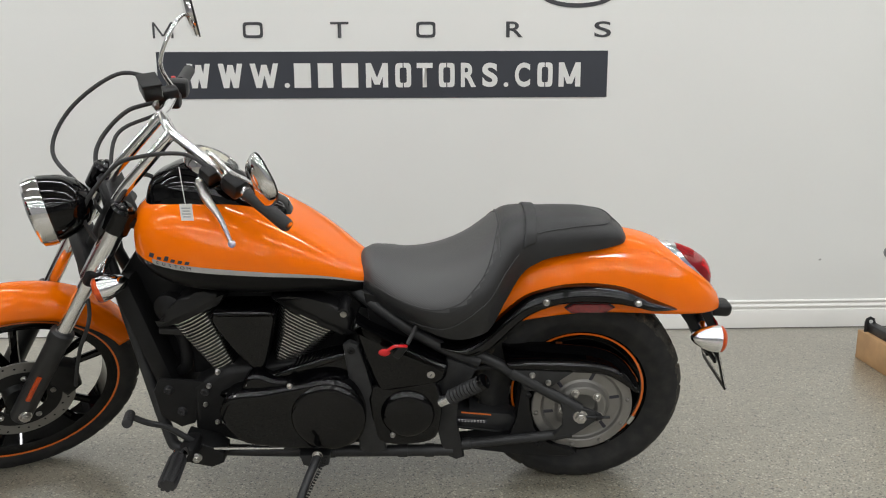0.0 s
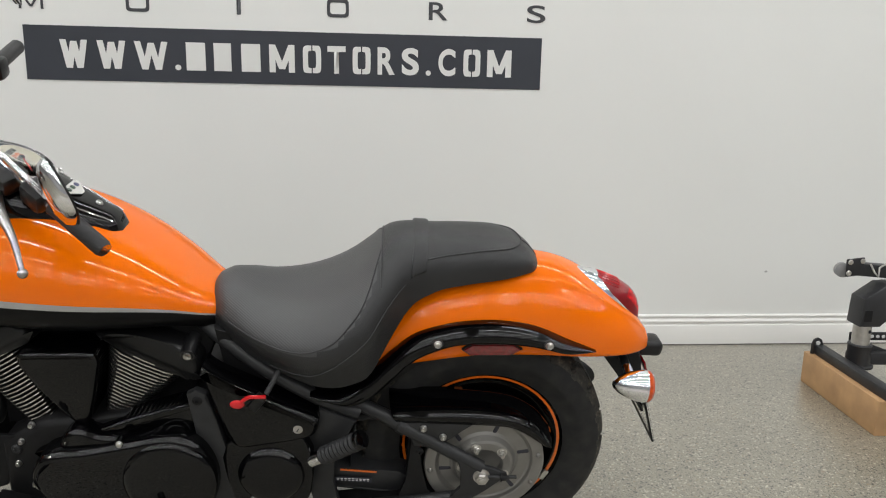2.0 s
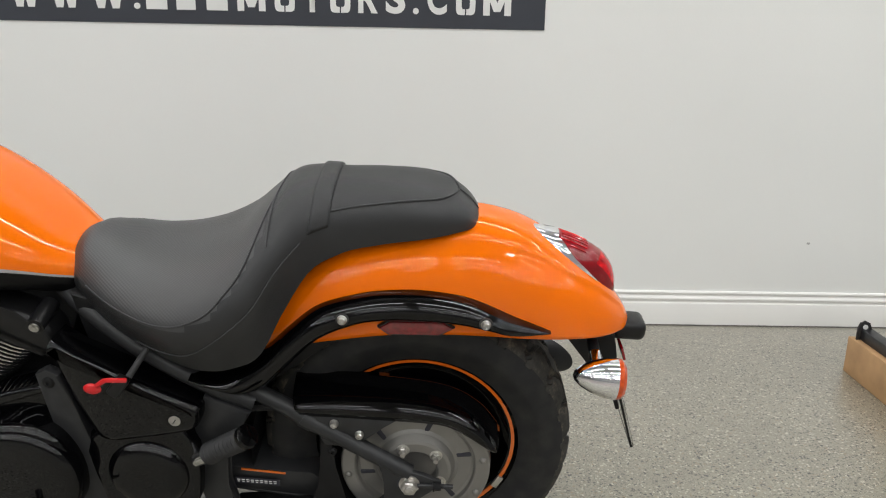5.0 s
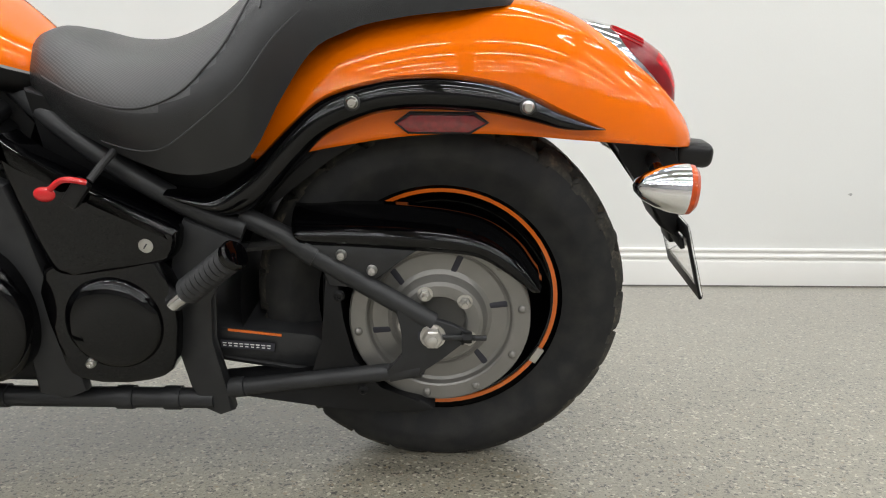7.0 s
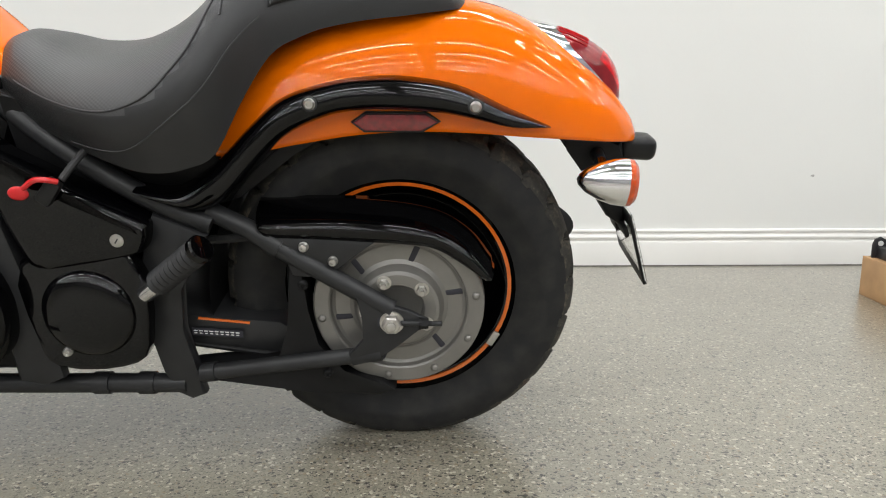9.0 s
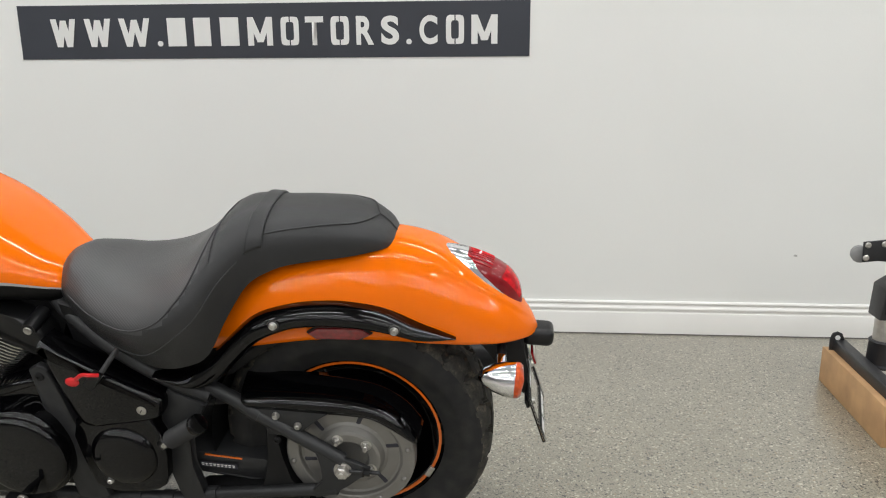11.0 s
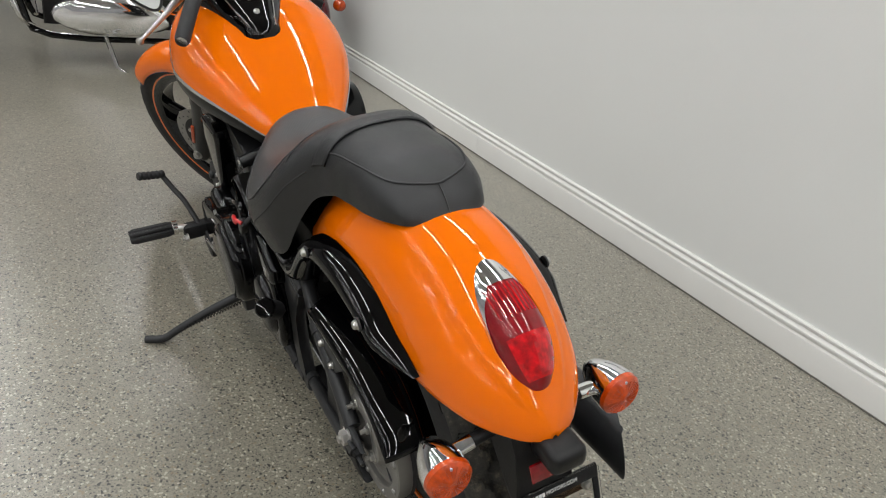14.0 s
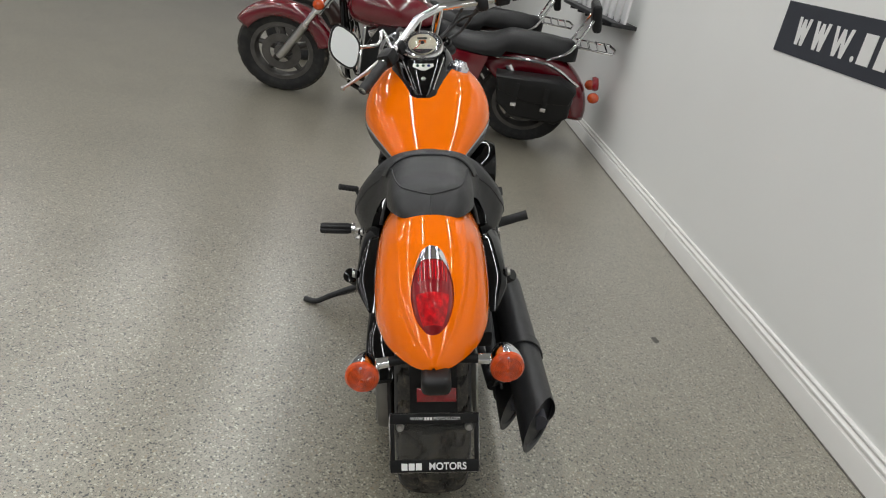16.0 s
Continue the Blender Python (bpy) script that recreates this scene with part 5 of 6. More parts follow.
# -- exhaust on the right
for y, z, xe, r in ((0.258, 0.332, 0.285, 0.050), (0.228, 0.222, 0.05, 0.047)):
    bm = bmesh.new()
    n, rings = 32, []
    for x, rr, cut in ((-0.55, r * 0.6, 0), (-0.50, r * 0.95, 0), (-0.46, r, 0), (xe - 0.06, r, 0), (xe, r, 1), (xe - 0.004, r * 0.90, 1), (xe - 0.016, r * 0.88, 1)):
        ring = []
        for k in range(n):
            a = math.tau * k / n
            cy, cz = math.cos(a), math.sin(a)
            ring.append(bm.verts.new((x - cut * 0.085 * cy / 1.0 * (rr / r), y + rr * cy, z + rr * cz + 0.02 * x)))
        rings.append(ring)
    for i in range(len(rings) - 1):
        for k in range(n):
            bm.faces.new((rings[i][k], rings[i][(k + 1) % n], rings[i + 1][(k + 1) % n], rings[i + 1][k]))
    bm.faces.new(rings[0]), bm.faces.new(rings[-1])
    muf = part("muffler", bm, SATIN, bike, "matte black slash-cut muffler", 40)
    part("outlet", tube([(xe - 0.06, y, z + 0.02 * xe), (xe - 0.004, y, z + 0.02 * xe)], r * 0.42, 20), INK, muf, "dark exhaust outlet")
    part("muffler_clamp", tube([(-0.06, y, z), (-0.02, y, z)], r + 0.006, 28), SATIN, muf)
    part("header_pipe", tube([(-0.52, y, z - 0.01), (-0.70, 0.24, z - 0.02), (-0.90, 0.25, z + 0.02), (-1.05, 0.22, z + 0.14), (-1.08, 0.17, 0.50)], 0.027, 14, smooth=4), SATIN, muf)
part("air_cleaner", revolve([(0.09, -0.05), (0.095, 0.02), (0.085, 0.05), (0.03, 0.06), (0.001, 0.06)], axis_frame((-0.93, 0.20, 0.60), (0, 1, 0)), 40), GLOSS, bike)

# -- pegs, levers and side stand
def rubber_peg(a, b, r, name, label, ribs=9):
    a, b = Vector(a), Vector(b)
    pts, rs = [], []
    for k in range(ribs * 2 + 1):
        pts.append(a.lerp(b, k / (ribs * 2)))
        rs.append(r if k % 2 else r * 0.84)
    return part(name, tube(pts, rs, 16), RUBBER, bike, label, 20)


rubber_peg((-0.378, -0.203, 0.386), (-0.287, -0.245, 0.463), 0.0222, "passenger_peg", "folded black ribbed passenger foot peg", 10)
part("peg_cap", revolve([(0.0224, -0.006), (0.0224, 0.003), (0.0195, 0.006), (0.001, 0.007)], axis_frame((-0.287, -0.245, 0.463), (0.091, -0.042, 0.077)), 28), GLOSS, bike, "smooth black end cap", 40)
part("peg_pivot", tube([(-0.404, -0.190, 0.364), (-0.376, -0.203, 0.387)], 0.0165, 20), CHROME, bike)
rubber_peg((-0.352, 0.195, 0.392), (-0.296, 0.255, 0.455), 0.0195, "passenger_peg", "folded black ribbed passenger foot peg", 10)
lp = part("rider_peg", bmesh.new(), RUBBER, bike, "black ribbed rider foot peg")
pa, pb = Vector((-1.126, -0.325, 0.276)), Vector((-1.114, -0.450, 0.285))
for k in range(8):
    a = math.tau * k / 8
    o = Vector((0.021 * math.cos(a), 0, 0.017 * math.sin(a)))
    part("peg_rib", tube([pa + o * 0.8, pa.lerp(pb, 0.12) + o, pa.lerp(pb, 0.9) + o, pb + o * 0.8], 0.0062, 8), RUBBER, lp)
part("peg_pad", tube([pa, pa.lerp(pb, 0.05), pa.lerp(pb, 0.97), pb], [0.016, 0.019, 0.019, 0.015], 16), RUBBER, lp)
part("peg_ring", tube([pa + Vector((0, 0.016, -0.001)), pa + Vector((0, 0.002, 0))], 0.022, 20), CHROME, lp, "chrome peg collar")
part("peg_core", tube([(-1.112, -0.25, 0.262), tuple(pa)], 0.013, 14), STEEL, lp)
part("peg_clamp", box((0.046, 0.09, 0.045), pose(-1.116, -0.250, 0.258), 0.01), FLATB, lp)
part("peg_hanger", prism([(-1.14, 0.27), (-1.06, 0.245), (-1.03, 0.222), (-1.035, 0.19), (-1.07, 0.175), (-1.13, 0.19)], -0.235, -0.16, 0.006), FLATB, lp)
part("peg_bolt", hexnut((-1.088, -0.288, 0.250), (0.1, -1, 0), 0.011, 0.012), STEEL, lp)
rp = part("rider_peg", bmesh.new(), RUBBER, bike, "black ribbed rider foot peg")
part("peg_rubber", tube([(-1.09, 0.28, 0.305), (-1.085, 0.41, 0.345)], 0.019, 14), RUBBER, rp)
part("peg_core", tube([(-1.09, 0.15, 0.262), (-1.085, 0.30, 0.31)], 0.013, 14), STEEL, rp)
part("brake_pedal", tube([(-1.10, 0.19, 0.27), (-1.25, 0.22, 0.30), (-1.33, 0.27, 0.34)], 0.009, 10), SATIN, bike)
part("pedal_pad", box((0.05, 0.07, 0.014), pose(-1.36, 0.30, 0.35, 0, 20, 0), 0.004), RUBBER, bike)
part("shift_lever", tube([(-1.10, -0.24, 0.262), (-1.165, -0.265, 0.335), (-1.21, -0.285, 0.365), (-1.245, -0.305, 0.400)], 0.0085, 10, smooth=4), SATIN, bike)
rubber_peg((-1.245, -0.300, 0.405), (-1.222, -0.378, 0.425), 0.0135, "shift_peg", "black ribbed gear shift peg", 6)
part("shift_rod", tube([(-1.055, -0.238, 0.245), (-0.84, -0.215, 0.228)], 0.0045, 10), CHROME, bike, "polished shift linkage rod")
part("rod_boot", tube([(-0.86, -0.216, 0.230), (-0.82, -0.213, 0.227)], 0.0075, 10), RUBBER, bike)
stand = part("side_stand", tube([(-0.762, -0.215, 0.205), (-0.79, -0.31, 0.165), (-0.812, -0.40, 0.122), (-0.822, -0.445, 0.100), (-0.845, -0.492, 0.098)], [0.013, 0.012, 0.011, 0.011, 0.012], 12, smooth=3), SATIN, bike, "black steel side stand")
part("stand_bracket", prism([(-0.82, 0.20), (-0.73, 0.20), (-0.735, 0.165), (-0.77, 0.150), (-0.81, 0.165)], -0.215, -0.165, 0.005), SATIN, stand)
part("stand_bolt", hexnut((-0.765, -0.222, 0.205), (0, -1, 0), 0.012, 0.008), ZINC, stand)
part("stand_spring", tube([Vector((-0.742, -0.22, 0.195)).lerp(Vector((-0.800, -0.385, 0.128)), k / 90) + Vector((0.005 * math.cos(k * 1.4), 0, 0.005 * math.sin(k * 1.4))) for k in range(91)], 0.0016, 5), FLATB, stand)

# -- front end, built straight and turned
front = part("front_wheel", bmesh.new(), GLOSS, bike, "black ten-spoke front wheel with orange pinstripe")
FWC = fk(-0.729, 0, 0.030)
fm = axis_frame(FWC, (0, -1, 0))
part("front_tyre", tyre(FWC, 0.352, 0.275, 0.046, 34, 200), TYRE, front, "narrow black front tyre", at=STEER)
part("front_rim", revolve([(0.262, -0.036), (0.288, -0.036), (0.288, -0.030), (0.274, -0.02), (0.262, 0.0), (0.274, 0.02), (0.288, 0.030), (0.288, 0.037), (0.283, 0.038), (0.262, 0.036), (0.248, 0.030), (0.246, -0.030), (0.262, -0.036)], fm, 72, caps=False), GLOSS, front, at=STEER)
part("rim_stripe", revolve([(0.285, 0.0375), (0.285, 0.0395), (0.279, 0.0390), (0.279, 0.036)], fm, 80, caps=False), ORANGE_TRIM, front, "thin orange pinstripe", at=STEER)
for k in range(10):
    a = math.tau * (k // 2) / 5 + (0.17 if k % 2 else -0.17) + 0.3
    b = math.tau * (k // 2) / 5 + (0.10 if k % 2 else -0.10) + 0.3
    p, q = fm @ Vector((0.04 * math.cos(b), 0.04 * math.sin(b), 0)), fm @ Vector((0.252 * math.cos(a), 0.252 * math.sin(a), 0))
    part("spoke", tube([p, p.lerp(q, 0.5), q], [0.017, 0.0115, 0.013], 8), GLOSS, front, at=STEER)
part("front_hub", revolve([(0.045, -0.06), (0.05, -0.03), (0.05, 0.03), (0.045, 0.07)], fm, 32), FLATB, front, at=STEER)
disc = part("brake_disc", revolve([(0.150, 0.062), (0.150, 0.067), (0.112, 0.067), (0.112, 0.062), (0.150, 0.062)], fm, 64, caps=False), ALU, bike, "drilled steel front brake disc", at=STEER)
part("disc_carrier", revolve([(0.113, 0.061), (0.112, 0.068), (0.070, 0.068), (0.070, 0.061), (0.113, 0.061)], fm, 48, caps=False), FLATB, disc, at=STEER)
for k in range(30):
    a = math.tau * k / 30
    rr = 0.122 + 0.009 * (k % 3)
    part("disc_hole", revolve([(0.0035, 0.0665), (0.0034, 0.0676)], fm @ pose(rr * math.cos(a), rr * math.sin(a), 0), 8), FLATB, disc, at=STEER)
for k in range(5):
    a = math.tau * k / 5
    part("disc_bolt", bolt(tuple(fm @ Vector((0.088 * math.cos(a), 0.088 * math.sin(a), 0.068))), (0, -1, 0), 0.008, 0.006), STEEL, disc, at=STEER)
part("front_caliper", prism([(FWC.x + 0.07, FWC.z + 0.09), (FWC.x + 0.12, FWC.z + 0.13), (FWC.x + 0.17, FWC.z + 0.09), (FWC.x + 0.17, FWC.z + 0.01), (FWC.x + 0.12, FWC.z - 0.02), (FWC.x + 0.10, FWC.z + 0.03)], -0.10, -0.045, 0.012), FLATB, bike, "black front brake caliper", 40, STEER)
# fender over the front wheel
def front_fender_at(q, th):
    r0 = 0.372
    tip = max(0.0, (abs(q - 0.18) - 0.55) / 0.75)
    w = 0.068 * math.sqrt(max(0.02, 1 - tip**2 * 0.85))
    c, s = math.cos(th), math.sin(th)
    r = r0 - 0.060 + 0.068 * max(0, s) ** 0.8
    y = w * math.copysign(abs(c) ** 0.8, c)
    return FWC + Vector((r * math.sin(q), y, r * math.cos(q)))


ff = part("front_fender", grid(front_fender_at, list(np.linspace(-0.70, 1.32, 48)), list(np.linspace(0, math.pi, 21)))[0], ORANGE, bike, "glossy orange front fender", 60, STEER)
sol = ff.modifiers.new("thickness", "SOLIDIFY")
sol.thickness = 0.004
for s in (-1, 1):
    l = 0.108 * s
    leg = part("fork_leg", revolve([(0.024, 0), (0.030, 0.012), (0.030, 0.30), (0.033, 0.31), (0.033, 0.345), (0.026, 0.352)], axis_frame(fk(-0.765, l, 0.030), UP), 28), SATIN, bike, "black fork slider with chrome tube", 40, STEER)
    part("fork_tube", tube([fk(-0.42, l, 0.030), fk(-0.20, l, 0.030)], 0.0215, 24), CHROME, leg, "chrome fork tube", at=STEER)
    part("fork_cover", tube([fk(-0.215, l, 0.030), fk(-0.19, l, 0.030), fk(-0.03, l, 0.030)], 0.0285, 24), CHROME, leg, "chrome upper fork cover", at=STEER)
    part("fork_cap", revolve([(0.036, -0.05), (0.036, 0.015), (0.030, 0.022), (0.020, 0.024), (0.014, 0.034), (0.001, 0.036)], axis_frame(fk(0.0, l, 0.030), UP), 28), GLOSS, leg, at=STEER)
    part("cap_bolt", revolve([(0.020, 0.020), (0.018, 0.030), (0.001, 0.031)], axis_frame(fk(0.0, l, 0.030), UP), 6), CHROME, leg, at=STEER)
    part("axle_end", hexnut(tuple(fk(-0.729, l + 0.030 * s, 0.030)), (0, s, 0), 0.015, 0.012), STEEL, leg, at=STEER)
    part("leg_reflector", box((0.014, 0.008, 0.095), Matrix.Translation(fk(-0.62, l + 0.029 * s, 0.045)) @ pose(0, 0, 0, 0, 33, 0), 0.003), AMBER, leg, "amber leg reflector", at=STEER)
part("lower_clamp", box((0.07, 0.29, 0.05), Matrix.Translation(fk(-0.205, 0, 0.020)) @ pose(0, 0, 0, 0, 33, 0), 0.012), FLATB, bike, at=STEER)
part("upper_clamp", box((0.075, 0.28, 0.035), Matrix.Translation(fk(-0.005, 0, 0.015)) @ pose(0, 0, 0, 0, 33, 0), 0.012), FLATB, bike, at=STEER)
# headlight
hc, hd = STEER.inverted() @ Vector((-1.456, -0.105, 0.920)), Vector((-0.97, 0, -0.06))
hl = part("headlight", revolve([(0.001, -0.115), (0.03, -0.110), (0.060, -0.090), (0.080, -0.055), (0.089, -0.02), (0.092, 0.0)], axis_frame(hc, hd), 44), GLOSS, bike, "gloss black bullet headlight with chrome ring", 50, STEER)
part("headlight_ring", revolve([(0.092, -0.002), (0.096, 0.0), (0.097, 0.012), (0.093, 0.036), (0.087, 0.041), (0.082, 0.037)], axis_frame(hc, hd), 44, caps=False), CHROME, hl, "wide chrome headlight ring", 40, STEER)
part("headlight_lens", revolve([(0.086, 0.036), (0.060, 0.046), (0.001, 0.052)], axis_frame(hc, hd), 40), CLEAR, hl, at=STEER)
part("headlight_reflector", revolve([(0.088, 0.03), (0.05, -0.03), (0.001, -0.045)], axis_frame(hc, hd), 40), CHROME, hl, at=STEER)
part("headlight_bracket", tube([fk(-0.12, 0, 0.10), fk(-0.13, 0, 0.16), hc + Vector((0, 0, -0.09))], 0.014, 12), FLATB, hl, at=STEER)
# front indicators
for s in (-1, 1):
    c = fk(-0.205, 0.175 * s, 0.020)
    indicator(tuple(c), (-0.97, 0, -0.12), 0.036, "chrome bullet front indicator", STEER, [tuple(fk(-0.20, 0.12 * s, 0.02)), tuple(c + Vector((0.03, -0.03 * s, 0.006)))])
def mirror_form(profile, m):
    """A turned shell whose round outline is drawn out to a soft four-cornered one."""
    bm = revolve(profile, Matrix(), 48, caps=len(profile) == 2)
    for v in bm.verts:
        a = math.atan2(v.co.y, v.co.x) - radians(40)
        k = (abs(math.cos(a)) ** 3 + abs(math.sin(a)) ** 3) ** (-1 / 3)
        v.co.x, v.co.y = v.co.x * k, v.co.y * k
    bm.transform(m)
    return bm


# handlebar
bar = part("handlebar", bmesh.new(), CHROME, bike, "wide chrome handlebar turned to the left")
for s in (-1, 1):
    part("riser", tube([fk(-0.01, 0.052 * s, 0.035), fk(0.045, 0.052 * s, 0.030), fk(0.245, 0.050 * s, -0.018)], 0.0165, 18), CHROME, bar, "chrome riser tube", at=STEER)
    top = fk(0.245, 0.050 * s, -0.018)
    end = top + Vector((0.175, 0.385 * s, -0.085 if s > 0 else -0.094))
    part("bar", tube([fk(0.245, 0, -0.018), top, top.lerp(end, 0.03) + Vector((-0.002, 0, 0.001)), top.lerp(end, 0.07), end], 0.0140, 16), CHROME, bar, at=STEER)
    gr = part("grip", tube([top.lerp(end, 0.66), top.lerp(end, 0.68), top.lerp(end, 0.98), top.lerp(end, 1.0)], [0.020, 0.0185, 0.0185, 0.0150], 18), RUBBER, bar, "black rubber grip", at=STEER)
    sw = top.lerp(end, 0.56)
    ax = (end - top).normalized()
    hous = part("switch_housing", box((0.06, 0.052, 0.058), axis_frame(sw, ax) @ pose(0, 0, 0), 0.012), PLASTIC, bar, at=STEER)
    part("lever_perch", box((0.062, 0.046, 0.044), axis_frame(top.lerp(end, 0.39) + Vector((-0.012, 0, -0.012)), ax), 0.010), PLASTIC, bar, at=STEER)
    fwd = Vector((-1, 0, 0))
    fwd = (fwd - ax * fwd.dot(ax)).normalized()
    l3 = STEER.inverted() @ Vector((-0.915, -0.305, 0.895))
    l0, l3 = top.lerp(end, 0.36) + fwd * 0.046 + Vector((0, 0, -0.030)), Vector((l3.x, -s * l3.y, l3.z))
    l1, l2 = l0.lerp(l3, 0.25) + fwd * 0.004, l0.lerp(l3, 0.58) - fwd * 0.004
    lev = part("hand_lever", tube([l0, l1, l2, l3], [0.0135, 0.0125, 0.0075, 0.0048], 12, smooth=5), STEEL, bar, "polished alloy lever", at=STEER)
    part("lever_pivot", bolt(tuple(l0 + Vector((0, 0, 0.010))), (0, 0, 1), 0.010, 0.006), STEEL, lev, at=STEER)
    part("lever_ball", ball(tuple(l3), 0.0098), STEEL, lev, at=STEER)
    # mirror
    mb = top.lerp(end, 0.47)
    mc = STEER.inverted() @ Vector((-0.833, -0.285, 1.048)) if s < 0 else mb + Vector((0.10, 0.10, 0.19))
    stem = [mb, mb + Vector((-0.03, 0.0, 0.075 if s < 0 else 0.10)), mb + (Vector((0.0, -0.05, 0.045)) if s < 0 else Vector((0.03, 0.03, 0.19))), mc + Vector((-0.02, 0, 0))]
    mir = part("mirror", tube(stem, 0.0062, 12, smooth=4), CHROME, bar, "oval chrome mirror on a bent stem", at=STEER)
    mm = axis_frame(mc, Vector((0.80, 0.16 * -s, 0.10)))
    sq = Matrix.Diagonal((0.80, 0.98, 1, 1))
    part("mirror_shell", mirror_form([(0.001, -0.022), (0.035, -0.020), (0.060, -0.011), (0.068, 0.0), (0.068, 0.006), (0.064, 0.008)], mm @ sq), CHROME, mir, "chrome mirror shell", 40, STEER)
    part("mirror_rim", mirror_form([(0.069, 0.005), (0.069, 0.009), (0.063, 0.009), (0.063, 0.006)], mm @ sq), PLASTIC, mir, "thin black mirror rim", 40, STEER)
    part("mirror_glass", mirror_form([(0.0645, 0.006), (0.064, 0.0072)], mm @ sq), MIRROR, mir, at=STEER)
    if s > 0:
        rm = Matrix.Translation(top.lerp(end, 0.36) + Vector((-0.058, 0, 0.038)))
        tank_box = part("brake_reservoir", box((0.052, 0.076, 0.042), rm, 0.006), PLASTIC, bar, "black brake fluid reservoir", at=STEER)
        part("reservoir_lid", box((0.056, 0.080, 0.008), rm @ pose(0, 0, 0.026), 0.002), FLATB, tank_box, at=STEER)
        part("reservoir_mount", box((0.06, 0.04, 0.03), rm @ pose(0.045, 0, -0.022), 0.006), PLASTIC, tank_box, at=STEER)
        part("stop_switch", box((0.012, 0.02, 0.012), axis_frame(top.lerp(end, 0.63), ax) @ pose(0.018, 0.016, 0), 0.002), RED_CAP, bar, "red engine stop switch", at=STEER)


# cables
def cable(pts, r, label=""):
    return part("control_cable", tube(pts, r, 10, smooth=8), RUBBER, bike, label)


LP = STEER @ (fk(0.245, -0.050, -0.018).lerp(fk(0.245, -0.050, -0.018) + Vector((0.175, -0.385, -0.085)), 0.44))
RP = STEER @ (fk(0.245, 0.050, -0.018).lerp(fk(0.245, 0.050, -0.018) + Vector((0.175, 0.385, -0.085)), 0.40))
HB = STEER @ fk(-0.06, -0.03, 0.06)
cable([LP + Vector((-0.03, 0, 0.01)), LP + Vector((-0.10, 0.01, 0.045)), LP + Vector((-0.22, 0.02, 0.035)), LP + Vector((-0.30, 0.03, 0.0)), HB + Vector((-0.01, -0.05, 0.02)), HB + Vector((0.02, -0.04, -0.10))], 0.0055, "black clutch cable")
cable([RP + Vector((-0.05, 0, 0.05)), RP + Vector((-0.16, 0, 0.06)), RP + Vector((-0.29, -0.05, -0.03)), RP + Vector((-0.33, -0.12, -0.14)), HB + Vector((-0.05, 0.06, 0.05)), HB + Vector((0.02, 0.04, -0.05))], 0.006, "black throttle cable")
cable([RP + Vector((-0.06, 0, -0.02)), RP + Vector((-0.15, -0.02, -0.05)), RP + Vector((-0.22, -0.08, -0.14)), HB + Vector((0.0, 0.06, 0.04)), HB + Vector((0.02, 0.05, -0.12))], 0.0065, "black brake hose")
cable([RP + Vector((-0.01, -0.01, -0.01)), RP + Vector((-0.05, -0.03, -0.05)), RP + Vector((-0.15, -0.10, -0.10)), HB + Vector((0.03, 0.05, 0.02)), HB + Vector((0.03, 0.05, -0.12))], 0.0055)
cable([LP + Vector((0.01, 0.01, -0.02)), LP + Vector((-0.05, 0.06, -0.07)), LP + Vector((-0.14, 0.08, -0.10)), LP + Vector((-0.24, 0.08, -0.03)), HB + Vector((0.05, -0.06, 0.0)), HB + Vector((0.02, -0.05, -0.06))], 0.006, "black switch wiring loom")
cable([STEER @ fk(-0.22, -0.06, 0.05), STEER @ fk(-0.32, -0.14, -0.0), STEER @ fk(-0.45, -0.15, -0.02), STEER @ fk(-0.58, -0.14, -0.06), STEER @ fk(-0.63, -0.09, -0.09)], 0.0055, "black front brake hose")
# paper tag tied to the clutch lever
tg = Vector((-1.030, -0.262, 0.962))
tag = part("price_tag", box((0.031, 0.0008, 0.043), Matrix.Translation(tg), 0.0), PAPER, bike, "white handwritten paper tag on string", 0)
for k in range(4):
    part("bar", box((0.022 - 0.004 * (k % 2), 0.0004, 0.0028), Matrix.Translation(tg + Vector((0, -0.0007, 0.011 - 0.0075 * k))), 0), mat("pencil_grey", (0.35, 0.35, 0.37), rough=0.8) if k == 0 else bpy.data.materials["pencil_grey"], tag, smooth=0)
part("tag_string", tube([tg + Vector((0, 0, 0.016)), tg + Vector((-0.003, 0.004, 0.06)), tg + Vector((-0.006, 0.008, 0.112))], 0.0010, 5), PAPER, tag)


# ---- timber block with a black steel hitch carrier at the wall ----
block = part("timber_block", box((0.09, 0.53, 0.135), pose(1.6085, 3.407, 0.0675, 0, 0, -2.6), 0.003), WOOD)
tagged(block, "raw pine timber block lying on the floor", "timber")
hitch = thing("hitch_carrier", "black steel hitch carrier resting on a timber block", "hitch carrier", pose(1.6035, 3.534, 0.135, 0, 0, -2.6))
part("base_bar", box((0.045, 0.80, 0.04), pose(0.012, -0.27, 0.02), 0.004), POWDER, hitch)
bm = prism([(-0.024, 0.0), (0.024, 0.0), (0.024, 0.045), (0.017, 0.064), (0.0, 0.072), (-0.017, 0.064), (-0.024, 0.045)], 0.10, 0.108, 0.001)
part("end_tab", bm, POWDER, hitch)
part("tab_hole", revolve([(0.009, 0), (0.009, 0.002)], axis_frame((0, 0.0985, 0.050), (0, -1, 0)), 20), WALLP, hitch)
part("sleeve", revolve([(0.058, 0.0), (0.058, 0.008), (0.046, 0.012), (0.043, 0.085), (0.046, 0.090), (0.043, 0.095)], pose(0.095, -0.035, 0.002), 32), POWDER, hitch)
part("inner_post", revolve([(0.034, 0.0), (0.034, 0.14)], pose(0.095, -0.035, 0.06), 32), ZINC, hitch, "zinc plated inner post")
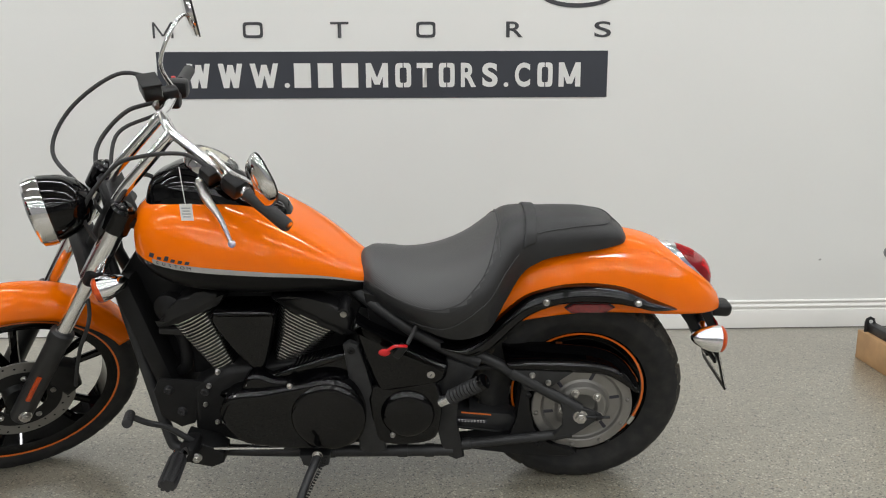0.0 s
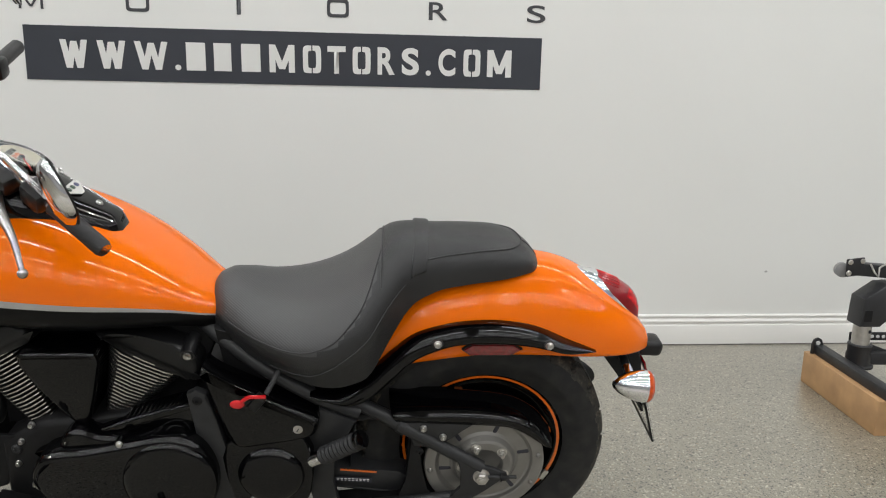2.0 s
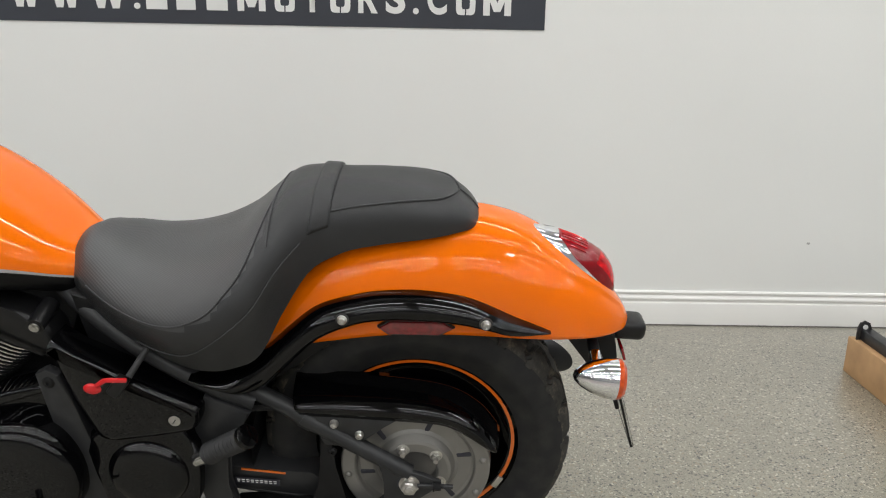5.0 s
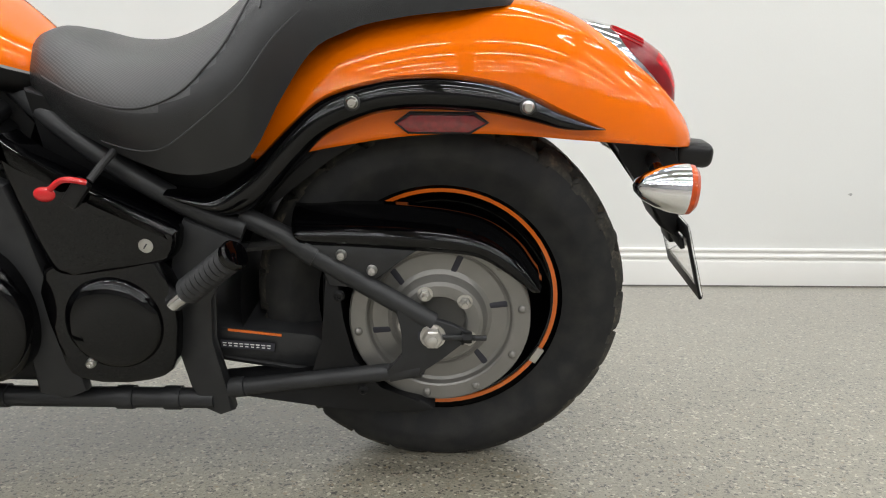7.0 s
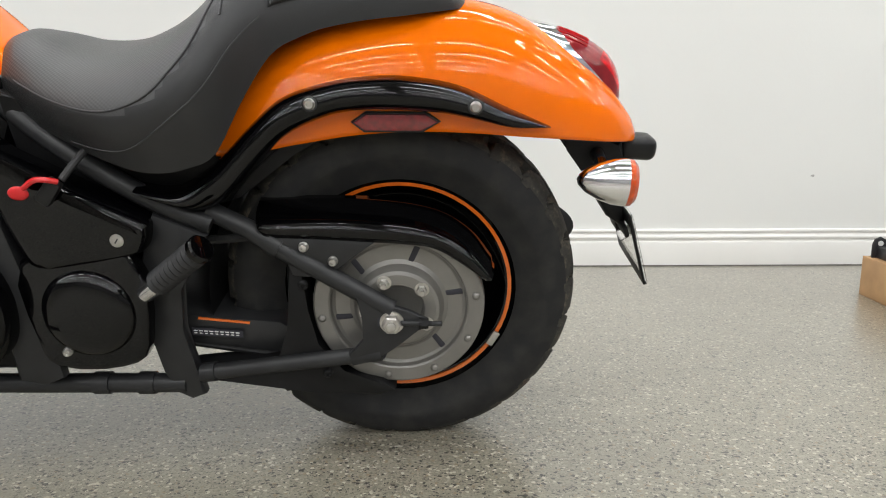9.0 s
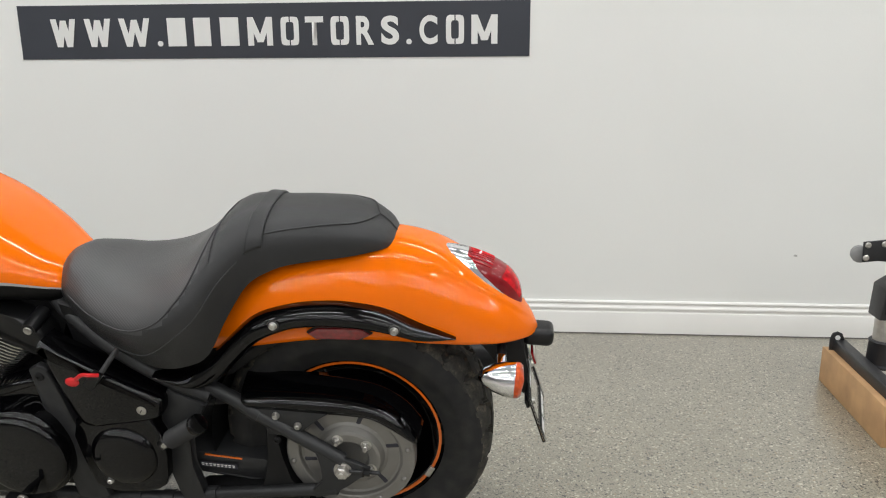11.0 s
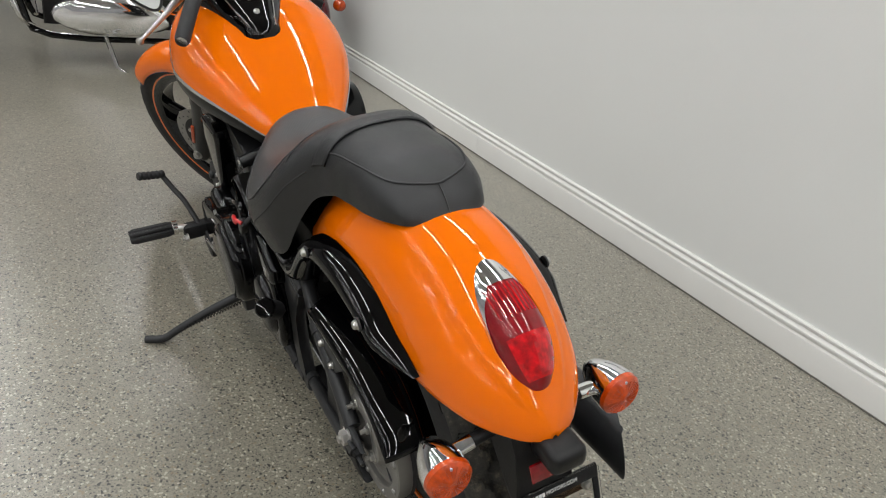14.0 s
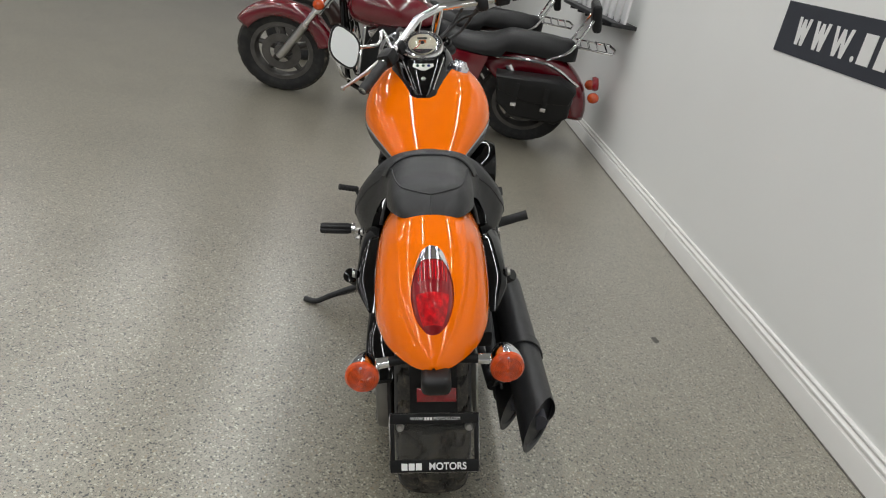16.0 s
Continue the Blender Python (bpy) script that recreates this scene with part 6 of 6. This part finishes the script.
part("knee", prism([(0.036, 0.180), (0.118, 0.180), (0.128, 0.205), (0.16, 0.235), (0.27, 0.245), (0.29, 0.345), (0.16, 0.352), (0.12, 0.350), (0.042, 0.292)], -0.085, 0.015, 0.006), POWDER, hitch, "", 35, Matrix.Translation((0.018, 0, 0)))
part("post_hole", revolve([(0.007, 0), (0.007, 0.002)], axis_frame((0.108, -0.0665, 0.155), (0.35, -1, 0)), 16), INK, hitch)
part("knee_window", box((0.03, 0.002, 0.045), pose(0.080, -0.0865, 0.226), 0.0), FLATB, hitch)
part("arm", box((0.30, 0.05, 0.05), pose(0.185, -0.01, 0.392, 0, 4, 0), 0.004), POWDER, hitch)
part("head_plate", box((0.085, 0.008, 0.072), pose(0.024, -0.045, 0.415, 0, -3, 14), 0.003), POWDER, hitch)
for dx, dz in ((-0.028, 0.022), (0.03, 0.024), (-0.03, -0.022)):
    part("plate_bolt", bolt((0.024 + dx, -0.052 + 0.25 * dx, 0.415 + dz), (0, -1, 0), 0.009, 0.004), ZINC, hitch)
part("grey_roller", revolve([(0.022, -0.014), (0.029, -0.010), (0.029, 0.010), (0.022, 0.014)], axis_frame((-0.012, -0.02, 0.398), (0.2, 1, 0)), 28), mat("grey_nylon", (0.25, 0.25, 0.25), rough=0.5), hitch, "grey nylon roller")
part("locking_pin", tube([(0.085, -0.045, 0.428), (0.100, -0.055, 0.395), (0.115, -0.058, 0.380), (0.120, -0.05, 0.415), (0.15, -0.045, 0.43)], 0.004, 8), ZINC, hitch)
part("gusset", prism([(0.112, 0.03), (0.112, 0.10), (0.33, 0.02), (0.33, 0.0)], -0.006, 0.006, 0.001), POWDER, hitch)
part("cross_bar", box((0.60, 0.04, 0.05), pose(0.36, -0.02, 0.03), 0.004), POWDER, hitch)
strip = part("perforated_strip", box((0.55, 0.006, 0.035), pose(0.40, 0.09, 0.085), 0.001), POWDER, hitch)
for k in range(12):
    part("strip_hole", revolve([(0.0075, 0), (0.0075, 0.0015)], axis_frame((0.15 + 0.024 * k, 0.0865, 0.085), (0, -1, 0)), 14), WALLP, strip)

# ---- wall shelf with white panels behind the parked motorcycle ----
shelf = thing("wall_shelf", "black wall shelf holding upright white panels", "shelf")
part("board", box((1.75, 0.20, 0.030), pose(-4.675, WALL_Y - 0.10, 1.020), 0.004), POWDER, shelf)
for k in range(5):
    part("bracket", box((0.03, 0.16, 0.03), pose(-5.375 + 0.3 * k, WALL_Y - 0.08, 0.990), 0.003), POWDER, shelf)
for k in range(9):
    pn = part("white_panel", box((0.10, 0.02, 0.46), pose(-5.325 + 0.185 * k, WALL_Y - 0.10, 1.265), 0.003), SHEET)
    tagged(pn, "upright white panel standing on black shelf", "panel", group="white panels on the shelf")

# ---- parked motorcycles across the aisle; own frame: x towards the rear, rear wheel at the origin ----
def parked_bike(label, paint, paint_word, at):
    red = thing("motorcycle", label, "motorcycle", at, group="parked motorcycles")


    def small_wheel(cx, r, half, name):
        c = Vector((cx, 0, r))
        m = axis_frame(c, (0, -1, 0))
        w = part(name, tyre(c, r, r * 0.66, half, 22, 120), TYRE, red, "black tyre on a cast alloy wheel")
        part("rim", revolve([(r * 0.60, -half * 0.8), (r * 0.69, -half * 0.8), (r * 0.69, -half * 0.6), (r * 0.60, 0), (r * 0.69, half * 0.6), (r * 0.69, half * 0.85), (r * 0.60, half * 0.85), (r * 0.56, half * 0.3), (r * 0.56, -half * 0.3), (r * 0.60, -half * 0.8)], m, 48, caps=False), DULL_ALLOY, w)
        for k in range(5):
            a = math.tau * k / 5 + 0.2
            part("spoke", tube([m @ Vector((0.03 * math.cos(a), 0.03 * math.sin(a), 0)), m @ Vector((r * 0.58 * math.cos(a + 0.25), r * 0.58 * math.sin(a + 0.25), 0))], [0.03, 0.02], 8), DULL_ALLOY, w)
        part("hub", revolve([(0.05, -0.07), (0.06, 0), (0.05, 0.07)], m, 24), DULL_ALLOY, w)
        part("brake_disc", revolve([(0.14, 0.06), (0.14, 0.065), (0.08, 0.065), (0.08, 0.06), (0.14, 0.06)], m, 40, caps=False), DULL_ALLOY, w)
        return c


    rc0 = small_wheel(0.0, 0.315, 0.075, "rear_wheel")
    fc0 = small_wheel(-1.72, 0.325, 0.060, "front_wheel")


    def arc_fender(c, r, w, q0, q1, name, label, rise=0.06):
        def fn(q, th):
            cc, ss = math.cos(th), math.sin(th)
            rr = r - rise + rise * max(0, ss) ** 0.7
            return c + Vector((rr * math.sin(q), w * math.copysign(abs(cc) ** 0.7, cc), rr * math.cos(q)))

        ob = part(name, grid(fn, list(np.linspace(q0, q1, 30)), list(np.linspace(0, math.pi, 17)))[0], paint, red, label, 60)
        md = ob.modifiers.new("thickness", "SOLIDIFY")
        md.thickness = 0.005
        return ob


    arc_fender(fc0, 0.385, 0.085, -1.05, 1.25, "front_fender", f"glossy {paint_word} front fender", 0.11)
    arc_fender(rc0, 0.44, 0.12, -0.9, 1.65, "rear_fender", f"glossy {paint_word} rear fender", 0.18)
    for s in (-1, 1):
        part("fork_leg", tube([(-1.72, 0.11 * s, 0.30), (-1.56, 0.11 * s, 0.58)], 0.028, 16), STEEL, red, "polished alloy fork leg")
        part("fork_tube", tube([(-1.57, 0.11 * s, 0.57), (-1.34, 0.11 * s, 0.98)], 0.022, 16), CHROME, red)
        part("fork_shroud", tube([(-1.49, 0.11 * s, 0.70), (-1.37, 0.11 * s, 0.92)], 0.034, 16), CHROME, red)
        part("indicator", ball((-1.46, 0.20 * s, 0.78), 0.04), AMBER, red, "amber front indicator")
        part("engine_guard", tube([(-1.25, 0.06 * s, 0.55), (-1.28, 0.30 * s, 0.52), (-1.24, 0.34 * s, 0.36), (-1.2, 0.10 * s, 0.22)], 0.013, 10, smooth=4), CHROME, red)
        bag = part("saddlebag", prism([(-0.22, 0.56), (0.20, 0.60), (0.30, 0.56), (0.30, 0.36), (0.22, 0.29), (-0.08, 0.29), (-0.20, 0.38)], 0.15 * s, 0.33 * s, 0.03, seg=3), LEATHER, red, "black leather saddlebag", 50)
        part("bag_lid", prism([(-0.23, 0.58), (0.20, 0.62), (0.31, 0.57), (0.28, 0.46), (0.0, 0.42), (-0.2, 0.48)], 0.145 * s, 0.345 * s, 0.02, seg=2), LEATHER, bag)
        for x in (-0.08, 0.12):
            part("bag_strap", box((0.03, 0.006, 0.20), pose(x, 0.347 * s, 0.46), 0.002), LEATHER, bag)
            part("strap_buckle", box((0.036, 0.008, 0.03), pose(x, 0.351 * s, 0.40), 0.002), CHROME, bag)
        part("rear_shock", tube([(0.02, 0.15 * s, 0.34), (-0.16, 0.15 * s, 0.62)], 0.026, 14), CHROME, red, "chrome rear shock")
        part("rear_indicator", ball((0.45, 0.15 * s, 0.50), 0.04), AMBER, red, "amber rear indicator")
        part("fender_rail", tube([(-0.25, 0.14 * s, 0.66), (0.1, 0.15 * s, 0.68), (0.33, 0.145 * s, 0.56)], 0.012, 10, smooth=4), CHROME, red)
        if s > 0:
            part("exhaust_pipe", tube([(-1.0, 0.17 * s, 0.55), (-1.1, 0.20 * s, 0.42), (-1.0, 0.20 * s, 0.26), (-0.4, 0.22 * s, 0.22), (0.35, 0.24 * s, 0.24)], 0.036, 14, smooth=4), CHROME, red, "chrome exhaust pipe")
        part("down_tube", tube([(-1.35, 0.03 * s, 0.85), (-1.25, 0.10 * s, 0.35), (-1.12, 0.13 * s, 0.18), (-0.4, 0.13 * s, 0.18)], 0.018, 10, smooth=3), GLOSS, red)
    RTX = [-1.30, -1.27, -1.2, -1.05, -0.9, -0.75, -0.66]
    r_top = curve1(RTX, [0.86, 0.93, 0.975, 0.99, 0.965, 0.90, 0.83])
    r_wid = curve1(RTX, [0.06, 0.11, 0.16, 0.19, 0.18, 0.12, 0.07])
    bm, rows = grid(lambda x, th: Vector((x, r_wid(x) * math.cos(th), 0.80 + (r_top(x) - 0.80) * (math.sin(th) if math.sin(th) > 0 else 0.8 * math.sin(th)))), list(np.linspace(-1.30, -0.66, 28)), list(np.linspace(0, math.tau, 32, endpoint=False)), closed_v=True)
    bm.faces.new(rows[0]), bm.faces.new(rows[-1])
    part("fuel_tank", bm, paint, red, f"glossy {paint_word} fuel tank", 60)
    part("tank_console", prism([(-1.22, 0.95), (-1.15, 1.01), (-0.95, 1.0), (-0.76, 0.92), (-0.8, 0.88), (-1.2, 0.90)], -0.05, 0.05, 0.014), CHROME, red)
    RSX = [-0.70, -0.66, -0.55, -0.42, -0.30, -0.2, -0.05, 0.15, 0.25, 0.28]
    rs_top = curve1(RSX, [0.78, 0.80, 0.765, 0.755, 0.785, 0.84, 0.855, 0.855, 0.84, 0.81])
    rs_wid = curve1(RSX, [0.06, 0.10, 0.15, 0.18, 0.185, 0.16, 0.13, 0.12, 0.09, 0.05])
    bm, rows = grid(lambda x, th: Vector((x, rs_wid(x) * math.copysign(abs(math.cos(th)) ** 0.75, math.cos(th)), 0.665 + 0.05 * (x > -0.2) + (rs_top(x) - 0.665 - 0.05 * (x > -0.2)) * abs(math.sin(th)) ** 0.75)), list(np.linspace(-0.70, 0.28, 40)), list(np.linspace(0, math.pi, 25)))
    bm.faces.new(rows[0]), bm.faces.new(rows[-1])
    part("seat", bm, LEATHER, red, "black two-up leather seat", 60)
    part("backrest", box((0.06, 0.24, 0.20), pose(0.34, 0, 1.06, 0, -12, 0), 0.025, seg=3), LEATHER, red, "padded black backrest")
    for s in (-1, 1):
        part("backrest_bar", tube([(0.08, 0.12 * s, 0.70), (0.22, 0.12 * s, 0.80), (0.32, 0.11 * s, 1.05)], 0.010, 10, smooth=4), CHROME, red)
    rack = part("luggage_rack", tube([(0.26, -0.12, 0.84), (0.50, -0.12, 0.84), (0.53, 0, 0.84), (0.50, 0.12, 0.84), (0.26, 0.12, 0.84)], 0.009, 8), CHROME, red, "chrome luggage rack")
    for k in range(4):
        part("rack_bar", tube([(0.28 + 0.06 * k, -0.12, 0.845), (0.28 + 0.06 * k, 0.12, 0.845)], 0.007, 8), CHROME, rack)
    part("engine", prism([(-1.15, 0.25), (-1.15, 0.5), (-1.05, 0.72), (-0.7, 0.74), (-0.45, 0.5), (-0.4, 0.25)], -0.16, 0.16, 0.03), FLATB, red)
    for s in (-1, 1):
        part("engine_cover", prism([(-1.1, 0.3), (-1.05, 0.42), (-0.75, 0.46), (-0.55, 0.38), (-0.55, 0.27), (-0.9, 0.22)], 0.14 * s, 0.22 * s, 0.03, smooth=3, seg=3), CHROME, red, "chrome engine cover", 60)
        for lean, x0 in ((-26, -0.93), (26, -0.74)):
            m = pose(x0, 0, 0.42, 0, lean, 0)
            for k in range(8):
                part("fin", box((0.15, 0.31, 0.006), m @ pose(0, 0, 0.04 + 0.026 * k), 0), STEEL, red, smooth=0)
            part("head_cover", box((0.16, 0.30, 0.06), m @ pose(0, 0, 0.27), 0.015), CHROME, red)
    part("side_panel", prism([(-0.62, 0.45), (-0.62, 0.66), (-0.30, 0.66), (-0.34, 0.45)], -0.18, 0.18, 0.02), paint, red)
    part("headlight", revolve([(0.02, -0.12), (0.08, -0.08), (0.098, 0), (0.098, 0.03), (0.085, 0.045), (0.001, 0.055)], axis_frame((-1.52, 0, 0.93), (-1, 0, -0.05)), 36), CHROME, red, "chrome headlight")
    for s in (-1, 1):
        part("handlebar", tube([(-1.32, 0, 1.04), (-1.31, 0.08 * s, 1.06), (-1.22, 0.30 * s, 1.14), (-1.02, 0.42 * s, 1.08)], 0.0135, 12, smooth=4), CHROME, red)
        part("grip", tube([(-1.10, 0.395 * s, 1.102), (-1.0, 0.425 * s, 1.075)], 0.019, 14), RUBBER, red)
        part("mirror", revolve([(0.02, -0.02), (0.06, -0.01), (0.065, 0.0), (0.06, 0.004)], axis_frame((-1.16, 0.42 * s, 1.27), (1, 0, 0.1)), 28), CHROME, red)
        part("mirror_stem", tube([(-1.16, 0.36 * s, 1.13), (-1.17, 0.42 * s, 1.25)], 0.006, 8), CHROME, red)
    part("tail_light", revolve([(0.05, 0), (0.055, 0.02), (0.045, 0.04), (0.001, 0.045)], axis_frame((0.44, 0, 0.56), (1, 0, 0.2)), 28), RED_LENS, red)
    part("side_stand", tube([(-0.85, -0.17, 0.20), (-0.80, -0.30, 0.06), (-0.74, -0.36, 0.035)], 0.013, 10), CHROME, red)
    part("sale_tag", box((0.02, 0.004, 0.09), pose(-0.58, -0.20, 0.36), 0.001), YELLOW, red, "yellow hang tag", 0)
    return red


parked_bike("parked crimson touring cruiser with black leather saddlebags", CRIMSON, "crimson", pose(-4.07, 3.50, 0, 0, 0, 82.7) @ pose(0, 0, 0, 8, 0, 0) @ Matrix.Diagonal((1.12, 1.05, 1.0, 1)))
parked_bike("parked dark brown touring cruiser with black saddlebags", MAROON, "dark brown", pose(-5.45, 3.47, 0, 0, 0, 82.7) @ pose(0, 0, 0, 8, 0, 0) @ Matrix.Diagonal((1.12, 1.05, 1.0, 1)))
